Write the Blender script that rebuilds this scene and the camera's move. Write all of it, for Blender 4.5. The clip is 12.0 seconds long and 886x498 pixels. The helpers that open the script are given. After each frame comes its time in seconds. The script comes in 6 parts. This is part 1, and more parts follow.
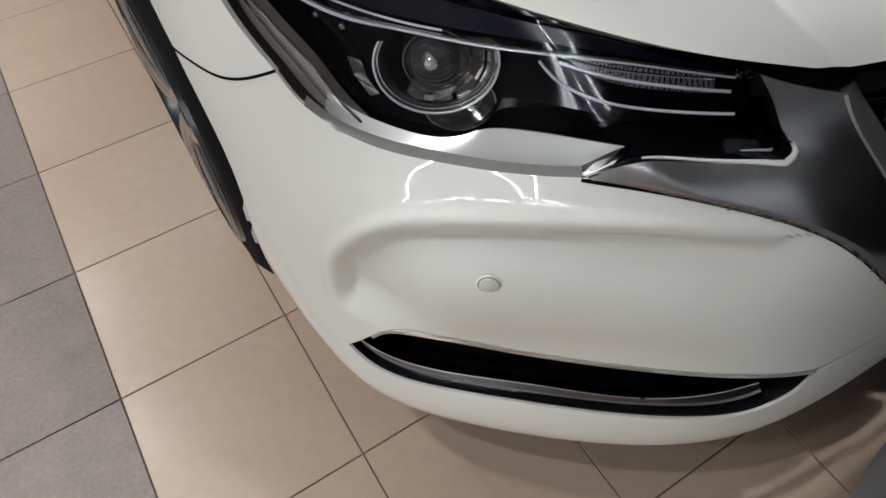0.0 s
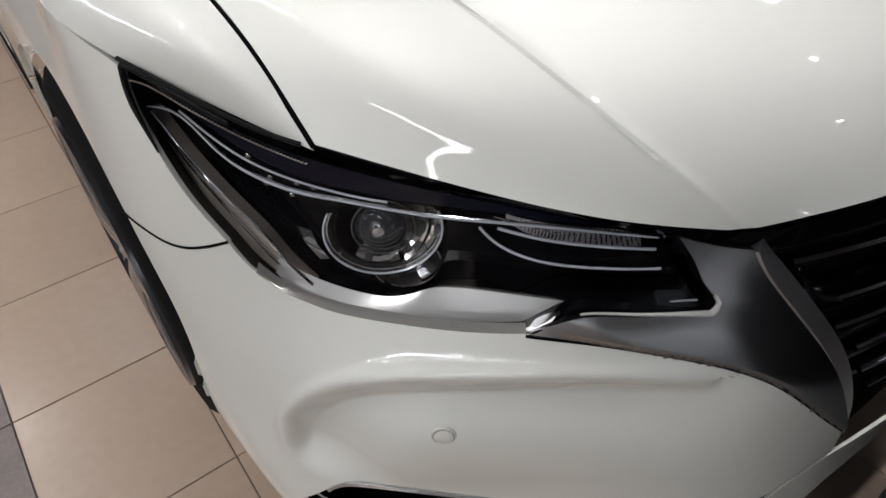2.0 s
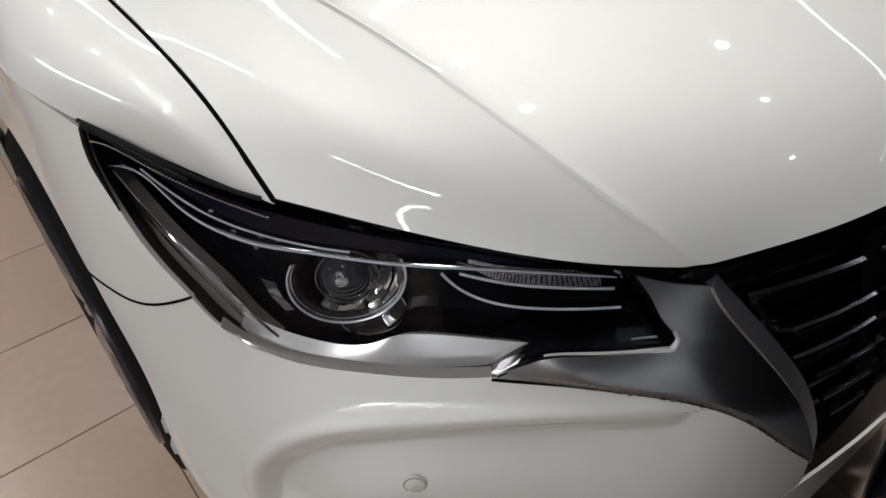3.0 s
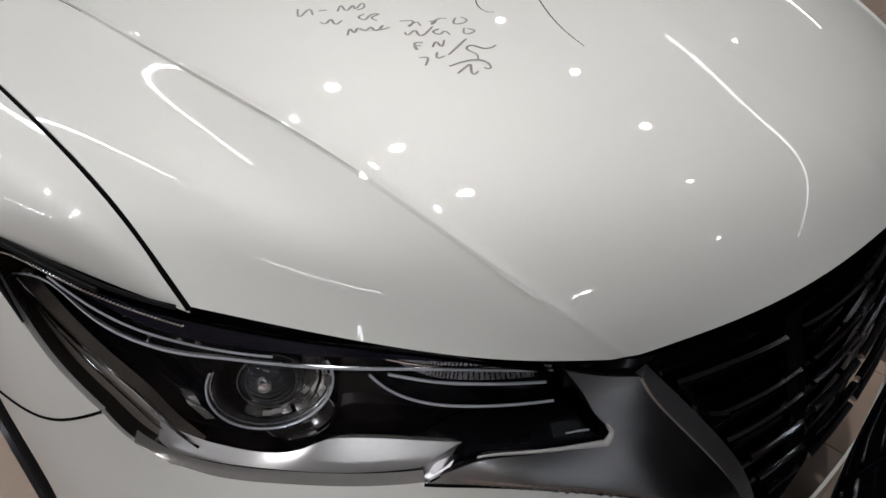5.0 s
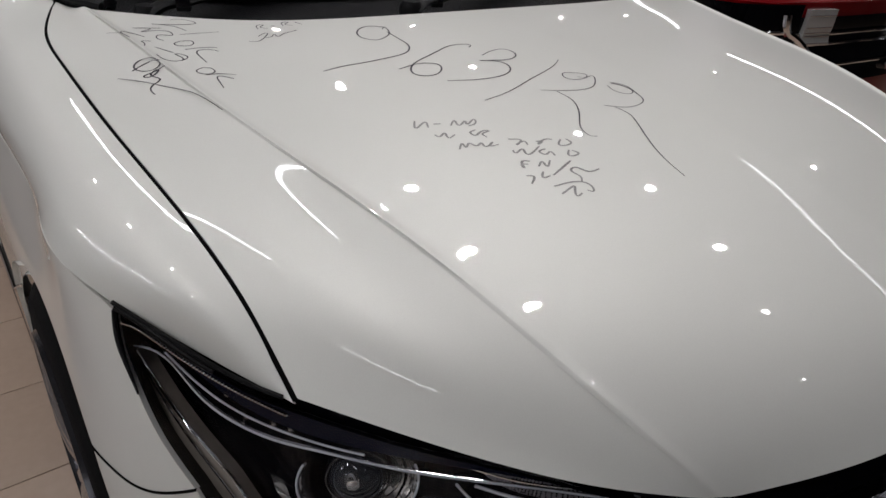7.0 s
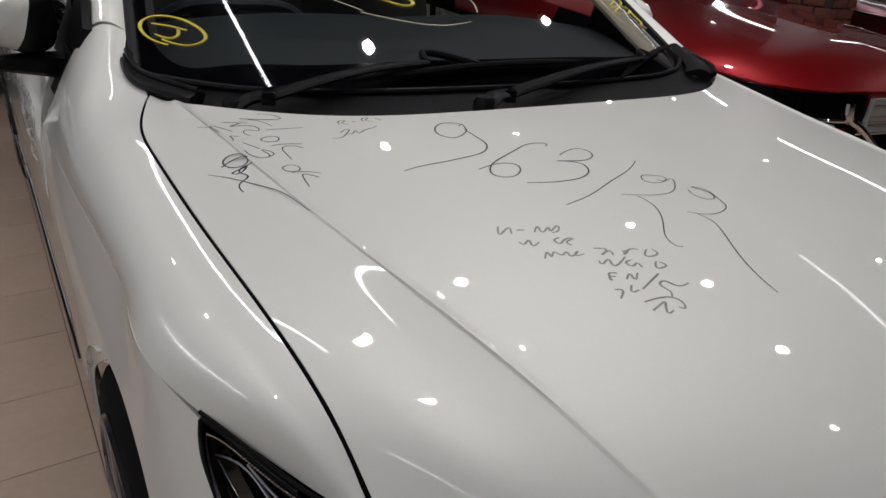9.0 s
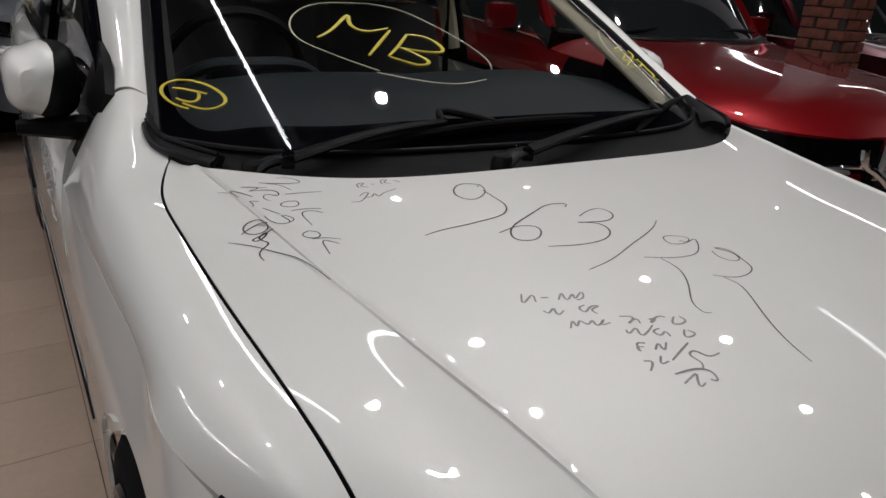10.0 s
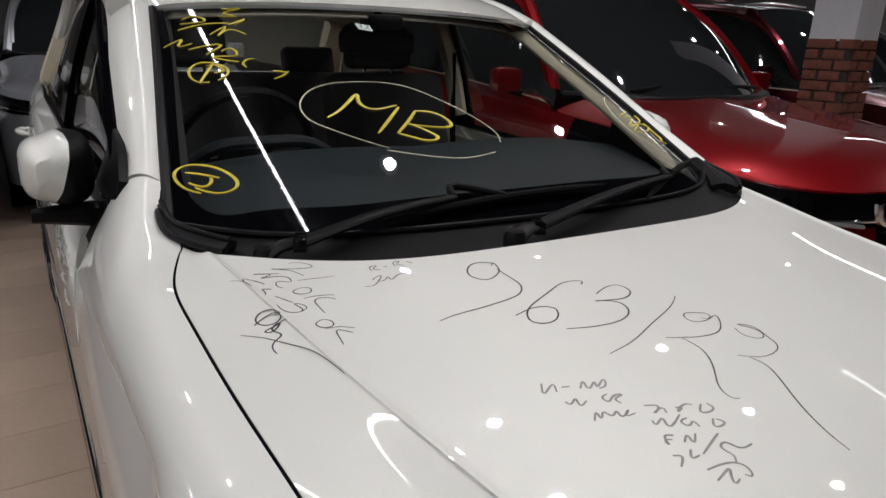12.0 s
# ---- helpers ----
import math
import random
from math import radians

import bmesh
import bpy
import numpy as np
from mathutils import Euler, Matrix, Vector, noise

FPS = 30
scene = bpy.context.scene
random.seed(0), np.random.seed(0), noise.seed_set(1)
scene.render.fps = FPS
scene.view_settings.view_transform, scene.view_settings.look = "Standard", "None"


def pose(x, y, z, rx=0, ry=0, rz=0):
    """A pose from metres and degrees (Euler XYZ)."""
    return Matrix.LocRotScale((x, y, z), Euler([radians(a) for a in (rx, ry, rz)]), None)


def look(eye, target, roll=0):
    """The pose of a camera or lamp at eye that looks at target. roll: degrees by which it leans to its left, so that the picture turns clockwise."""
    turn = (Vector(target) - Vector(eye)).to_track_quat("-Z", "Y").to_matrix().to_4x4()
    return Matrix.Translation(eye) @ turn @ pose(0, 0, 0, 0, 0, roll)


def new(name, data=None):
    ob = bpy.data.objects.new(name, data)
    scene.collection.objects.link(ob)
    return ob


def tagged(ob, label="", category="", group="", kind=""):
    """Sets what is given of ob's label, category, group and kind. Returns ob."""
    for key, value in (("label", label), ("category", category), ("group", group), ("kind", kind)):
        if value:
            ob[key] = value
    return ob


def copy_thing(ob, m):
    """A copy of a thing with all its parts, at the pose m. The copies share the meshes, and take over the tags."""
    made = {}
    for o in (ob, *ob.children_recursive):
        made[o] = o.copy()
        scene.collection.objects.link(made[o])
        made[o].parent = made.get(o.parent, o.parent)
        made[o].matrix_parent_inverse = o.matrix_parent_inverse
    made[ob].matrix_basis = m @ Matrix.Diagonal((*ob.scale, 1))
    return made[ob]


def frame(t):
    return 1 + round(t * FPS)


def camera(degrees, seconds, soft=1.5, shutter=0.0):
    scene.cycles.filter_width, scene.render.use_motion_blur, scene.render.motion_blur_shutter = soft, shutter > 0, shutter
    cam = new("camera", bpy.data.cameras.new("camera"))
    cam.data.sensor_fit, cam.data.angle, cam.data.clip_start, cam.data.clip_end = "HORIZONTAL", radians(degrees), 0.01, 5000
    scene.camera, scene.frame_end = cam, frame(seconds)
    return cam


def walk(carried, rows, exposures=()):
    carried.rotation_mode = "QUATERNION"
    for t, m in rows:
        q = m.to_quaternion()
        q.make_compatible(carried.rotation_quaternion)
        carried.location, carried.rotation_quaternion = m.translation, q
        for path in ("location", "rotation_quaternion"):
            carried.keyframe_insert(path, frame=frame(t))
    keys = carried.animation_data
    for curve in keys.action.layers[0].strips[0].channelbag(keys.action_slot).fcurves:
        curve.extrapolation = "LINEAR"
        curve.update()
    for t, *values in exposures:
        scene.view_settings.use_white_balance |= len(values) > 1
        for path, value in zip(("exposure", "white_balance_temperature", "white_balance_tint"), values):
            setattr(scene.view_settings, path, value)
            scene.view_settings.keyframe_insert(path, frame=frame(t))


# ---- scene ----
cam = camera(67.7, 12.0)
PATH = [
    (0, (-0.907, -0.2, 1.048), (-0.304, 0.784, -0.586), -0.9),
    (0.5, (-0.896, -0.186, 1.066), (-0.207, 0.808, -0.528), 0.4),
    (1, (-0.894, -0.18, 1.074), (-0.165, 0.839, -0.485), 0.7),
    (1.5, (-0.889, -0.177, 1.09), (-0.108, 0.879, -0.418), 1.1),
    (2, (-0.887, -0.175, 1.106), (-0.041, 0.911, -0.345), 1.5),
    (2.5, (-0.882, -0.173, 1.12), (0.015, 0.918, -0.296), 1.8),
    (3, (-0.878, -0.187, 1.116), (0.076, 0.929, -0.243), 1.2),
    (5, (-0.84, -0.176, 1.138), (0.3, 0.923, -0.083), 2.9),
    (5.5, (-0.854, -0.167, 1.147), (0.313, 0.986, 0.003), 4.1),
    (6, (-0.862, -0.164, 1.156), (0.302, 1.042, 0.065), 4.7),
    (6.5, (-0.869, -0.158, 1.156), (0.276, 1.121, 0.131), 4.6),
    (7, (-0.88, -0.146, 1.17), (0.224, 1.174, 0.15), 5.0),
    (9, (-0.906, -0.083, 1.208), (0.148, 1.381, 0.344), 5.1),
    (9.5, (-0.906, -0.064, 1.218), (0.146, 1.429, 0.403), 4.7),
    (10, (-0.907, -0.054, 1.234), (0.141, 1.473, 0.479), 4.1),
    (10.5, (-0.903, -0.048, 1.24), (0.15, 1.488, 0.511), 3.8),
    (11, (-0.901, -0.041, 1.251), (0.139, 1.523, 0.563), 3.4),
    (11.5, (-0.898, -0.032, 1.261), (0.149, 1.544, 0.613), 2.8),
    (12, (-0.898, -0.027, 1.269), (0.147, 1.569, 0.666), 2.1),
]
EXPOSURES = [(0, .68, 6500, 9), (.6, .35, 6500, 10), (1.5, .35, 6500, 11), (2.5, .42, 6500, 12), (3.2, .22, 6500, 12), (5, -.05, 6500, 13), (7, -.36, 6500, 14), (9.5, -.48, 6500, 14), (12, -.2, 6500, 14)]
walk(cam, [(t, look(eye, target, roll)) for t, eye, target, roll in PATH], EXPOSURES)

# ---- light ----
world = bpy.data.worlds.new("world")
scene.world = world
world.use_nodes = True
world.node_tree.nodes["Background"].inputs[0].default_value = (0.55, 0.6, 0.7, 1)
world.node_tree.nodes["Background"].inputs[1].default_value = 0.02


# ---- materials ----
def material(name, color, rough=0.5, metal=0.0, coat=0.0, vary=0.0, scale=20.0, bump=0.0, bump_scale=200.0, spec=0.5, coat_rough=0.03, rough_vary=0.0, place=False):
    """A surface with mottling at two scales, uneven gloss and fine relief."""
    m = bpy.data.materials.new(name)
    m.use_nodes = True
    nt = m.node_tree
    b = nt.nodes["Principled BSDF"]
    b.inputs["Base Color"].default_value = (*color, 1)
    b.inputs["Roughness"].default_value = rough
    b.inputs["Metallic"].default_value = metal
    b.inputs["Coat Weight"].default_value = coat
    b.inputs["Coat Roughness"].default_value = coat_rough
    b.inputs["Specular IOR Level"].default_value = spec
    coords = nt.nodes.new("ShaderNodeNewGeometry" if place else "ShaderNodeTexCoord")
    where = coords.outputs["Position" if place else "Object"]
    if vary:
        big, small = nt.nodes.new("ShaderNodeTexNoise"), nt.nodes.new("ShaderNodeTexNoise")
        big.inputs["Scale"].default_value, small.inputs["Scale"].default_value = scale, scale * 9
        big.inputs["Detail"].default_value = small.inputs["Detail"].default_value = 4
        for n in (big, small):
            nt.links.new(where, n.inputs["Vector"])
        add = nt.nodes.new("ShaderNodeMath")
        add.operation = "ADD"
        nt.links.new(big.outputs[0], add.inputs[0])
        nt.links.new(small.outputs[0], add.inputs[1])
        ramp = nt.nodes.new("ShaderNodeMapRange")
        ramp.inputs["From Min"].default_value, ramp.inputs["From Max"].default_value = 0.6, 1.4
        ramp.inputs["To Min"].default_value, ramp.inputs["To Max"].default_value = 1 - vary, 1 + vary
        nt.links.new(add.outputs[0], ramp.inputs["Value"])
        mix = nt.nodes.new("ShaderNodeVectorMath")
        mix.operation = "SCALE"
        mix.inputs[0].default_value = color
        nt.links.new(ramp.outputs[0], mix.inputs["Scale"])
        nt.links.new(mix.outputs[0], b.inputs["Base Color"])
        if rough_vary:
            rr = nt.nodes.new("ShaderNodeMapRange")
            rr.inputs["From Min"].default_value, rr.inputs["From Max"].default_value = 0.3, 0.7
            rr.inputs["To Min"].default_value, rr.inputs["To Max"].default_value = max(rough - rough_vary, 0.01), rough + rough_vary
            nt.links.new(big.outputs[0], rr.inputs["Value"])
            nt.links.new(rr.outputs[0], b.inputs["Roughness"])
    if bump:
        grain = nt.nodes.new("ShaderNodeTexNoise")
        grain.inputs["Scale"].default_value = bump_scale
        grain.inputs["Detail"].default_value = 3
        nt.links.new(where, grain.inputs["Vector"])
        bp = nt.nodes.new("ShaderNodeBump")
        bp.inputs["Strength"].default_value = bump
        bp.inputs["Distance"].default_value = 0.002
        nt.links.new(grain.outputs[0], bp.inputs["Height"])
        nt.links.new(bp.outputs[0], b.inputs["Normal"])
    return m


def pearl_paint(name, color, coat=1.0, flake=0.03, rough=0.35, metal=0.0):
    """Car paint: a soft base with fine flakes under a clear, glossy coat with a trace of orange peel."""
    m = material(name, color, rough, metal, coat, vary=flake, scale=700.0, coat_rough=0.02)
    nt = m.node_tree
    b = nt.nodes["Principled BSDF"]
    peel = nt.nodes.new("ShaderNodeTexNoise")
    peel.inputs["Scale"].default_value = 90
    peel.inputs["Detail"].default_value = 1
    tc = nt.nodes.new("ShaderNodeTexCoord")
    nt.links.new(tc.outputs["Object"], peel.inputs["Vector"])
    bp = nt.nodes.new("ShaderNodeBump")
    bp.inputs["Strength"].default_value = 0.008
    bp.inputs["Distance"].default_value = 0.002
    nt.links.new(peel.outputs[0], bp.inputs["Height"])
    nt.links.new(bp.outputs[0], b.inputs["Coat Normal"])
    return m


def clear(name, tint=(1, 1, 1), gloss=1.0, ior=1.5):
    """Thin glass or clear plastic: lets light through, mirrors at its surface."""
    m = bpy.data.materials.new(name)
    m.use_nodes = True
    nt = m.node_tree
    nt.nodes.clear()
    out, mix = nt.nodes.new("ShaderNodeOutputMaterial"), nt.nodes.new("ShaderNodeMixShader")
    see, shine = nt.nodes.new("ShaderNodeBsdfTransparent"), nt.nodes.new("ShaderNodeBsdfGlossy")
    fr = nt.nodes.new("ShaderNodeFresnel")
    fr.inputs[0].default_value = ior
    see.inputs[0].default_value = (*tint, 1)
    shine.inputs["Roughness"].default_value = 0.01
    shine.inputs["Color"].default_value = (gloss, gloss, gloss, 1)
    nt.links.new(fr.outputs[0], mix.inputs[0])
    nt.links.new(see.outputs[0], mix.inputs[1])
    nt.links.new(shine.outputs[0], mix.inputs[2])
    nt.links.new(mix.outputs[0], out.inputs[0])
    return m


def glow(name, color, strength):
    m = bpy.data.materials.new(name)
    m.use_nodes = True
    nt = m.node_tree
    nt.nodes.clear()
    out, e = nt.nodes.new("ShaderNodeOutputMaterial"), nt.nodes.new("ShaderNodeEmission")
    e.inputs[0].default_value, e.inputs[1].default_value = (*color, 1), strength
    nt.links.new(e.outputs[0], out.inputs[0])
    return m


WHITE = pearl_paint("pearl_white_paint", (0.75, 0.755, 0.715), rough=0.58, metal=0.30)
BLACK = material("black_plastic", (0.004, 0.004, 0.0045), 0.42, spec=0.14, vary=0.15, scale=30, bump=0.15, bump_scale=900)
GLOSS_BLACK = material("gloss_black_plastic", (0.002, 0.002, 0.003), 0.05, vary=0.1, spec=0.14)
COWL = material("grained_black_plastic", (0.004, 0.004, 0.005), 0.4, spec=0.14, vary=0.12, scale=40, bump=0.5, bump_scale=1500)
RUBBER = material("tyre_rubber", (0.006, 0.006, 0.0065), 0.85, spec=0.08, vary=0.2, scale=30, bump=0.3, bump_scale=600)
CHROME = material("chrome", (0.82, 0.82, 0.83), 0.06, 1.0, vary=0.03, scale=8)
SATIN = material("satin_silver_trim", (0.33, 0.33, 0.34), 0.25, 1.0, vary=0.015, scale=400)
# lighter copy of SATIN: ceiling light on the bevel is put into the colour
BRIGHT_SATIN = material("bright_satin_trim", (0.36, 0.36, 0.38), 0.30, 0.9, vary=0.02, scale=300)
BRUSHED = material("bright_silver_trim", (0.78, 0.77, 0.76), 0.27, 0.7, vary=0.03, scale=25)
MACHINED = material("machined_spoke", (0.34, 0.34, 0.35), 0.24, 0.95, vary=0.06, scale=40)
RIM = material("dark_machined_alloy", (0.035, 0.035, 0.04), 0.2, 0.6, vary=0.08, scale=30)
LENS = clear("lamp_lens", (0.97, 0.98, 1.0), ior=1.24)
GLASS = clear("windscreen_glass", (0.90, 0.94, 0.92))
# near windows only: the cabin's darkness is put into the glass tint
NEAR_GLASS = clear("dimmed_side_glass", (0.30, 0.33, 0.34), ior=1.6)
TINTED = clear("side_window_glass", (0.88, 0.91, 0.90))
# near-black: the shade of gaps, hollows and undersides put into a colour
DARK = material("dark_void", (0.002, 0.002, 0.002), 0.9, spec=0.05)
INK = material("black_marker_ink", (0.045, 0.042, 0.05), 0.4, vary=0.3, scale=60)
FAINT_INK = material("faded_marker_ink", (0.27, 0.27, 0.26), 0.5, vary=0.35, scale=90)
YELLOW_INK = material("yellow_paint_marker", (0.60, 0.50, 0.04), 0.45, vary=0.25, scale=60)
DASH = material("dashboard_vinyl", (0.011, 0.015, 0.018), 0.6, spec=0.25, vary=0.1, scale=30, bump=0.3, bump_scale=900)
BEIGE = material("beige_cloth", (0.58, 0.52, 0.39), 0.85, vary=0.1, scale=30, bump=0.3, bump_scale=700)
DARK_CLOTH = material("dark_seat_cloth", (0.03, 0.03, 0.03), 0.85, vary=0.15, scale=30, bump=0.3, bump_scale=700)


# ---- building ----
def mesh_of(bm, name, sharp=35):
    me = bpy.data.meshes.new(name)
    bm.normal_update()
    bm.to_mesh(me)
    bm.free()
    for p in me.polygons:
        p.use_smooth = True
    me.set_sharp_from_angle(angle=radians(sharp))
    return me


def thing(name, at=(0, 0, 0), label="", category="", group="", kind=""):
    ob = new(name)
    ob.location = at
    ob.empty_display_size = 0.1
    return tagged(ob, label, category, group, kind)


def part(name, bm, mat, parent=None, label="", sharp=35):
    ob = new(name, mesh_of(bm, name, sharp))
    ob.data.materials.append(mat)
    if parent is not None:
        ob.parent = parent
        top = parent
        off = Vector((0, 0, 0))
        while top is not None:
            off += top.location
            top = top.parent
        ob.data.transform(Matrix.Translation(-off))
    return tagged(ob, label)


def grid(bm, pts, flip=False):
    """Faces over an (n, m, 3) array of places; returns the rows of vertices."""
    rows = [[bm.verts.new(p) for p in row] for row in pts]
    for a, b in zip(rows, rows[1:]):
        for i in range(len(a) - 1):
            q = (a[i], a[i + 1], b[i + 1], b[i])
            try:
                bm.faces.new(q[::-1] if flip else q)
            except ValueError:
                pass
    return rows


def between(sheet, top, low, nv, n=90):
    """Places on a sheet, ruled between two curves of (u, v)."""
    top, low = np.asarray(top), np.asarray(low)
    w = np.linspace(0, 1, nv)[:, None, None]
    uv = top * (1 - w) + low * w
    return sheet(uv[..., 0], uv[..., 1])


def mirrored(pts):
    out = np.array(pts)
    out[..., 0] *= -1
    return out


def panel(pts, flip=False, lip=0.014, round_=0.0022, merge=True):
    """A sheet-metal or plastic panel: the outer skin, with its border rounded and folded inwards."""
    bm = bmesh.new()
    for sheet_pts in (pts if isinstance(pts, list) else [pts]):
        grid(bm, sheet_pts, flip)
    bmesh.ops.remove_doubles(bm, verts=bm.verts, dist=0.0004)
    if isinstance(pts, list):
        bmesh.ops.recalc_face_normals(bm, faces=bm.faces)
    bm.normal_update()
    # face away from the car's middle
    lean = sum((f.normal.dot(f.calc_center_median() - Vector((0, f.calc_center_median().y, .45)) - Vector((0, 0.25 if f.calc_center_median().y < .5 else 0, 0))) * f.calc_area() for f in bm.faces), 0.0)
    if lean < 0:
        bmesh.ops.reverse_faces(bm, faces=bm.faces)
        bm.normal_update()
    border = [e for e in bm.edges if e.is_boundary]
    normals = {v: v.normal.copy() for e in border for v in e.verts}
    got = bmesh.ops.extrude_edge_only(bm, edges=border)["geom"]
    ring = [v for v in got if isinstance(v, bmesh.types.BMVert)]
    inward = {}
    for v in ring:
        for e in v.link_edges:
            o = e.other_vert(v)
            if o in normals and (o.co - v.co).length < 1e-6:
                inward[v] = normals[o]
    for v in ring:
        v.co -= inward.get(v, Vector((0, 0, 0))) * round_
    border2 = [e for e in bm.edges if e.is_boundary]
    got = bmesh.ops.extrude_edge_only(bm, edges=border2)["geom"]
    for v in got:
        if isinstance(v, bmesh.types.BMVert):
            for e in v.link_edges:
                o = e.other_vert(v)
                if o in inward:
                    v.co -= inward[o] * lip
                    break
    return bm


def tube(points, r, sides=8, closed=False, flat=1.0):
    """A round bar along a curve; r may be a list."""
    p = np.asarray(points, float)
    n = len(p)
    rr = np.broadcast_to(np.asarray(r, float), (n,))
    bm = bmesh.new()
    tan = np.gradient(p, axis=0)
    if closed:
        tan = np.roll(p, -1, 0) - np.roll(p, 1, 0)
    tan /= np.linalg.norm(tan, axis=1)[:, None]
    up = np.array((0, 0, 1.0)) if abs(tan[:, 2]).mean() < 0.8 else np.array((1.0, 0, 0))
    rings = []
    for i in range(n):
        a = np.cross(tan[i], up)
        a /= np.linalg.norm(a)
        b = np.cross(a, tan[i])
        rings.append([bm.verts.new(p[i] + rr[i] * (math.cos(t) * a + flat * math.sin(t) * b)) for t in np.linspace(0, 2 * math.pi, sides, endpoint=False)])
    for i in range(n if closed else n - 1):
        a, b = rings[i], rings[(i + 1) % n]
        for j in range(sides):
            bm.faces.new((a[j], a[(j + 1) % sides], b[(j + 1) % sides], b[j]))
    if not closed:
        bm.faces.new(rings[0])
        bm.faces.new(rings[-1][::-1])
    bmesh.ops.recalc_face_normals(bm, faces=bm.faces)
    return bm


def box(size, at=(0, 0, 0), bevel=0.0, turn=None):
    bm = bmesh.new()
    bmesh.ops.create_cube(bm, size=1)
    bmesh.ops.scale(bm, vec=size, verts=bm.verts)
    if bevel:
        bmesh.ops.bevel(bm, geom=bm.edges, offset=bevel, segments=2, profile=0.6, affect="EDGES")
    if turn is not None:
        bm.transform(turn)
    bmesh.ops.translate(bm, vec=at, verts=bm.verts)
    return bm


def lathe(profile, sides=40, axis="x"):
    """A turned shape from (radius, along) pairs about an axis."""
    bm = bmesh.new()
    rows = []
    for r, h in profile:
        row = []
        for i in range(sides):
            a = 2 * math.pi * i / sides
            c, s = r * math.cos(a), r * math.sin(a)
            row.append(bm.verts.new((h, c, s) if axis == "x" else (c, h, s) if axis == "y" else (c, s, h)))
        rows.append(row)
    for a, b in zip(rows, rows[1:]):
        for i in range(sides):
            j = (i + 1) % sides
            bm.faces.new((a[i], a[j], b[j], b[i]))
    bmesh.ops.remove_doubles(bm, verts=bm.verts, dist=1e-5)
    bmesh.ops.recalc_face_normals(bm, faces=bm.faces)
    return bm


def joined(*bms):
    out = bmesh.new()
    for b in bms:
        me = bpy.data.meshes.new("tmp")
        b.to_mesh(me)
        b.free()
        out.from_mesh(me)
        bpy.data.meshes.remove(me)
    return out


# ---- shapes: smooth sheets through a few guiding curves ----
def spline(knots, values, at):
    """Natural cubic spline through values (k, d) at knots, read at the places at."""
    k, v, s = np.asarray(knots, float), np.asarray(values, float), np.asarray(at, float)
    n = len(k)
    h = np.diff(k)
    a, b = np.eye(n), np.zeros((n, v.shape[1]))
    for i in range(1, n - 1):
        a[i, i - 1], a[i, i], a[i, i + 1] = h[i - 1], 2 * (h[i - 1] + h[i]), h[i]
        b[i] = 6 * ((v[i + 1] - v[i]) / h[i] - (v[i] - v[i - 1]) / h[i - 1])
    m = np.linalg.solve(a, b)
    i = np.clip(np.searchsorted(k, s) - 1, 0, n - 2)
    p, q = (k[i + 1] - s)[:, None], (s - k[i])[:, None]
    hh = h[i][:, None]
    return (m[i] * p ** 3 + m[i + 1] * q ** 3) / (6 * hh) + (v[i] / hh - m[i] * hh / 6) * p + (v[i + 1] / hh - m[i + 1] * hh / 6) * q


def chord(net, unit=None):
    d = np.linalg.norm(np.diff(net, axis=1), axis=2).mean(0)
    return np.r_[0, np.cumsum(d)] / d[:unit].sum()


class Sheet:
    """A smooth surface through a net of curves: rows run along u, v goes from row to row."""

    def __init__(self, *rows, unit=None):
        self.net = np.array(rows, float)
        self.ku, self.kv = chord(self.net, unit), chord(self.net.transpose(1, 0, 2))

    def __call__(self, u, v):
        u, v = np.broadcast_arrays(np.asarray(u, float), np.asarray(v, float))
        uf, vf = u.ravel(), v.ravel()
        along = np.stack([spline(self.ku, row, uf) for row in self.net])
        out = np.empty((len(uf), 3))
        # across, every column by itself, with one shared set of weights
        eye = spline(self.kv, np.eye(len(self.kv)), vf)
        out = np.einsum("pk,kpd->pd", eye, along)
        return out.reshape(u.shape + (3,))


def line(points, n):
    """n points evenly along a smooth curve through points of any dimension."""
    p = np.asarray(points, float)
    if len(p) == 2:
        return p[0] + (p[1] - p[0]) * np.linspace(0, 1, n)[:, None]
    k = np.r_[0, np.cumsum(np.linalg.norm(np.diff(p, axis=0), axis=1))]
    fine = spline(k, p, np.linspace(0, k[-1], 20 * n))
    s = np.r_[0, np.cumsum(np.linalg.norm(np.diff(fine, axis=0), axis=1))]
    t = np.linspace(0, s[-1], n)
    return np.stack([np.interp(t, s, fine[:, i]) for i in range(p.shape[1])], 1)


def bent(points, n):
    """The same with straight pieces and hard corners."""
    p = np.asarray(points, float)
    k = np.r_[0, np.cumsum(np.linalg.norm(np.diff(p, axis=0), axis=1))]
    t = np.linspace(0, k[-1], n)
    return np.stack([np.interp(t, k, p[:, i]) for i in range(p.shape[1])], 1)


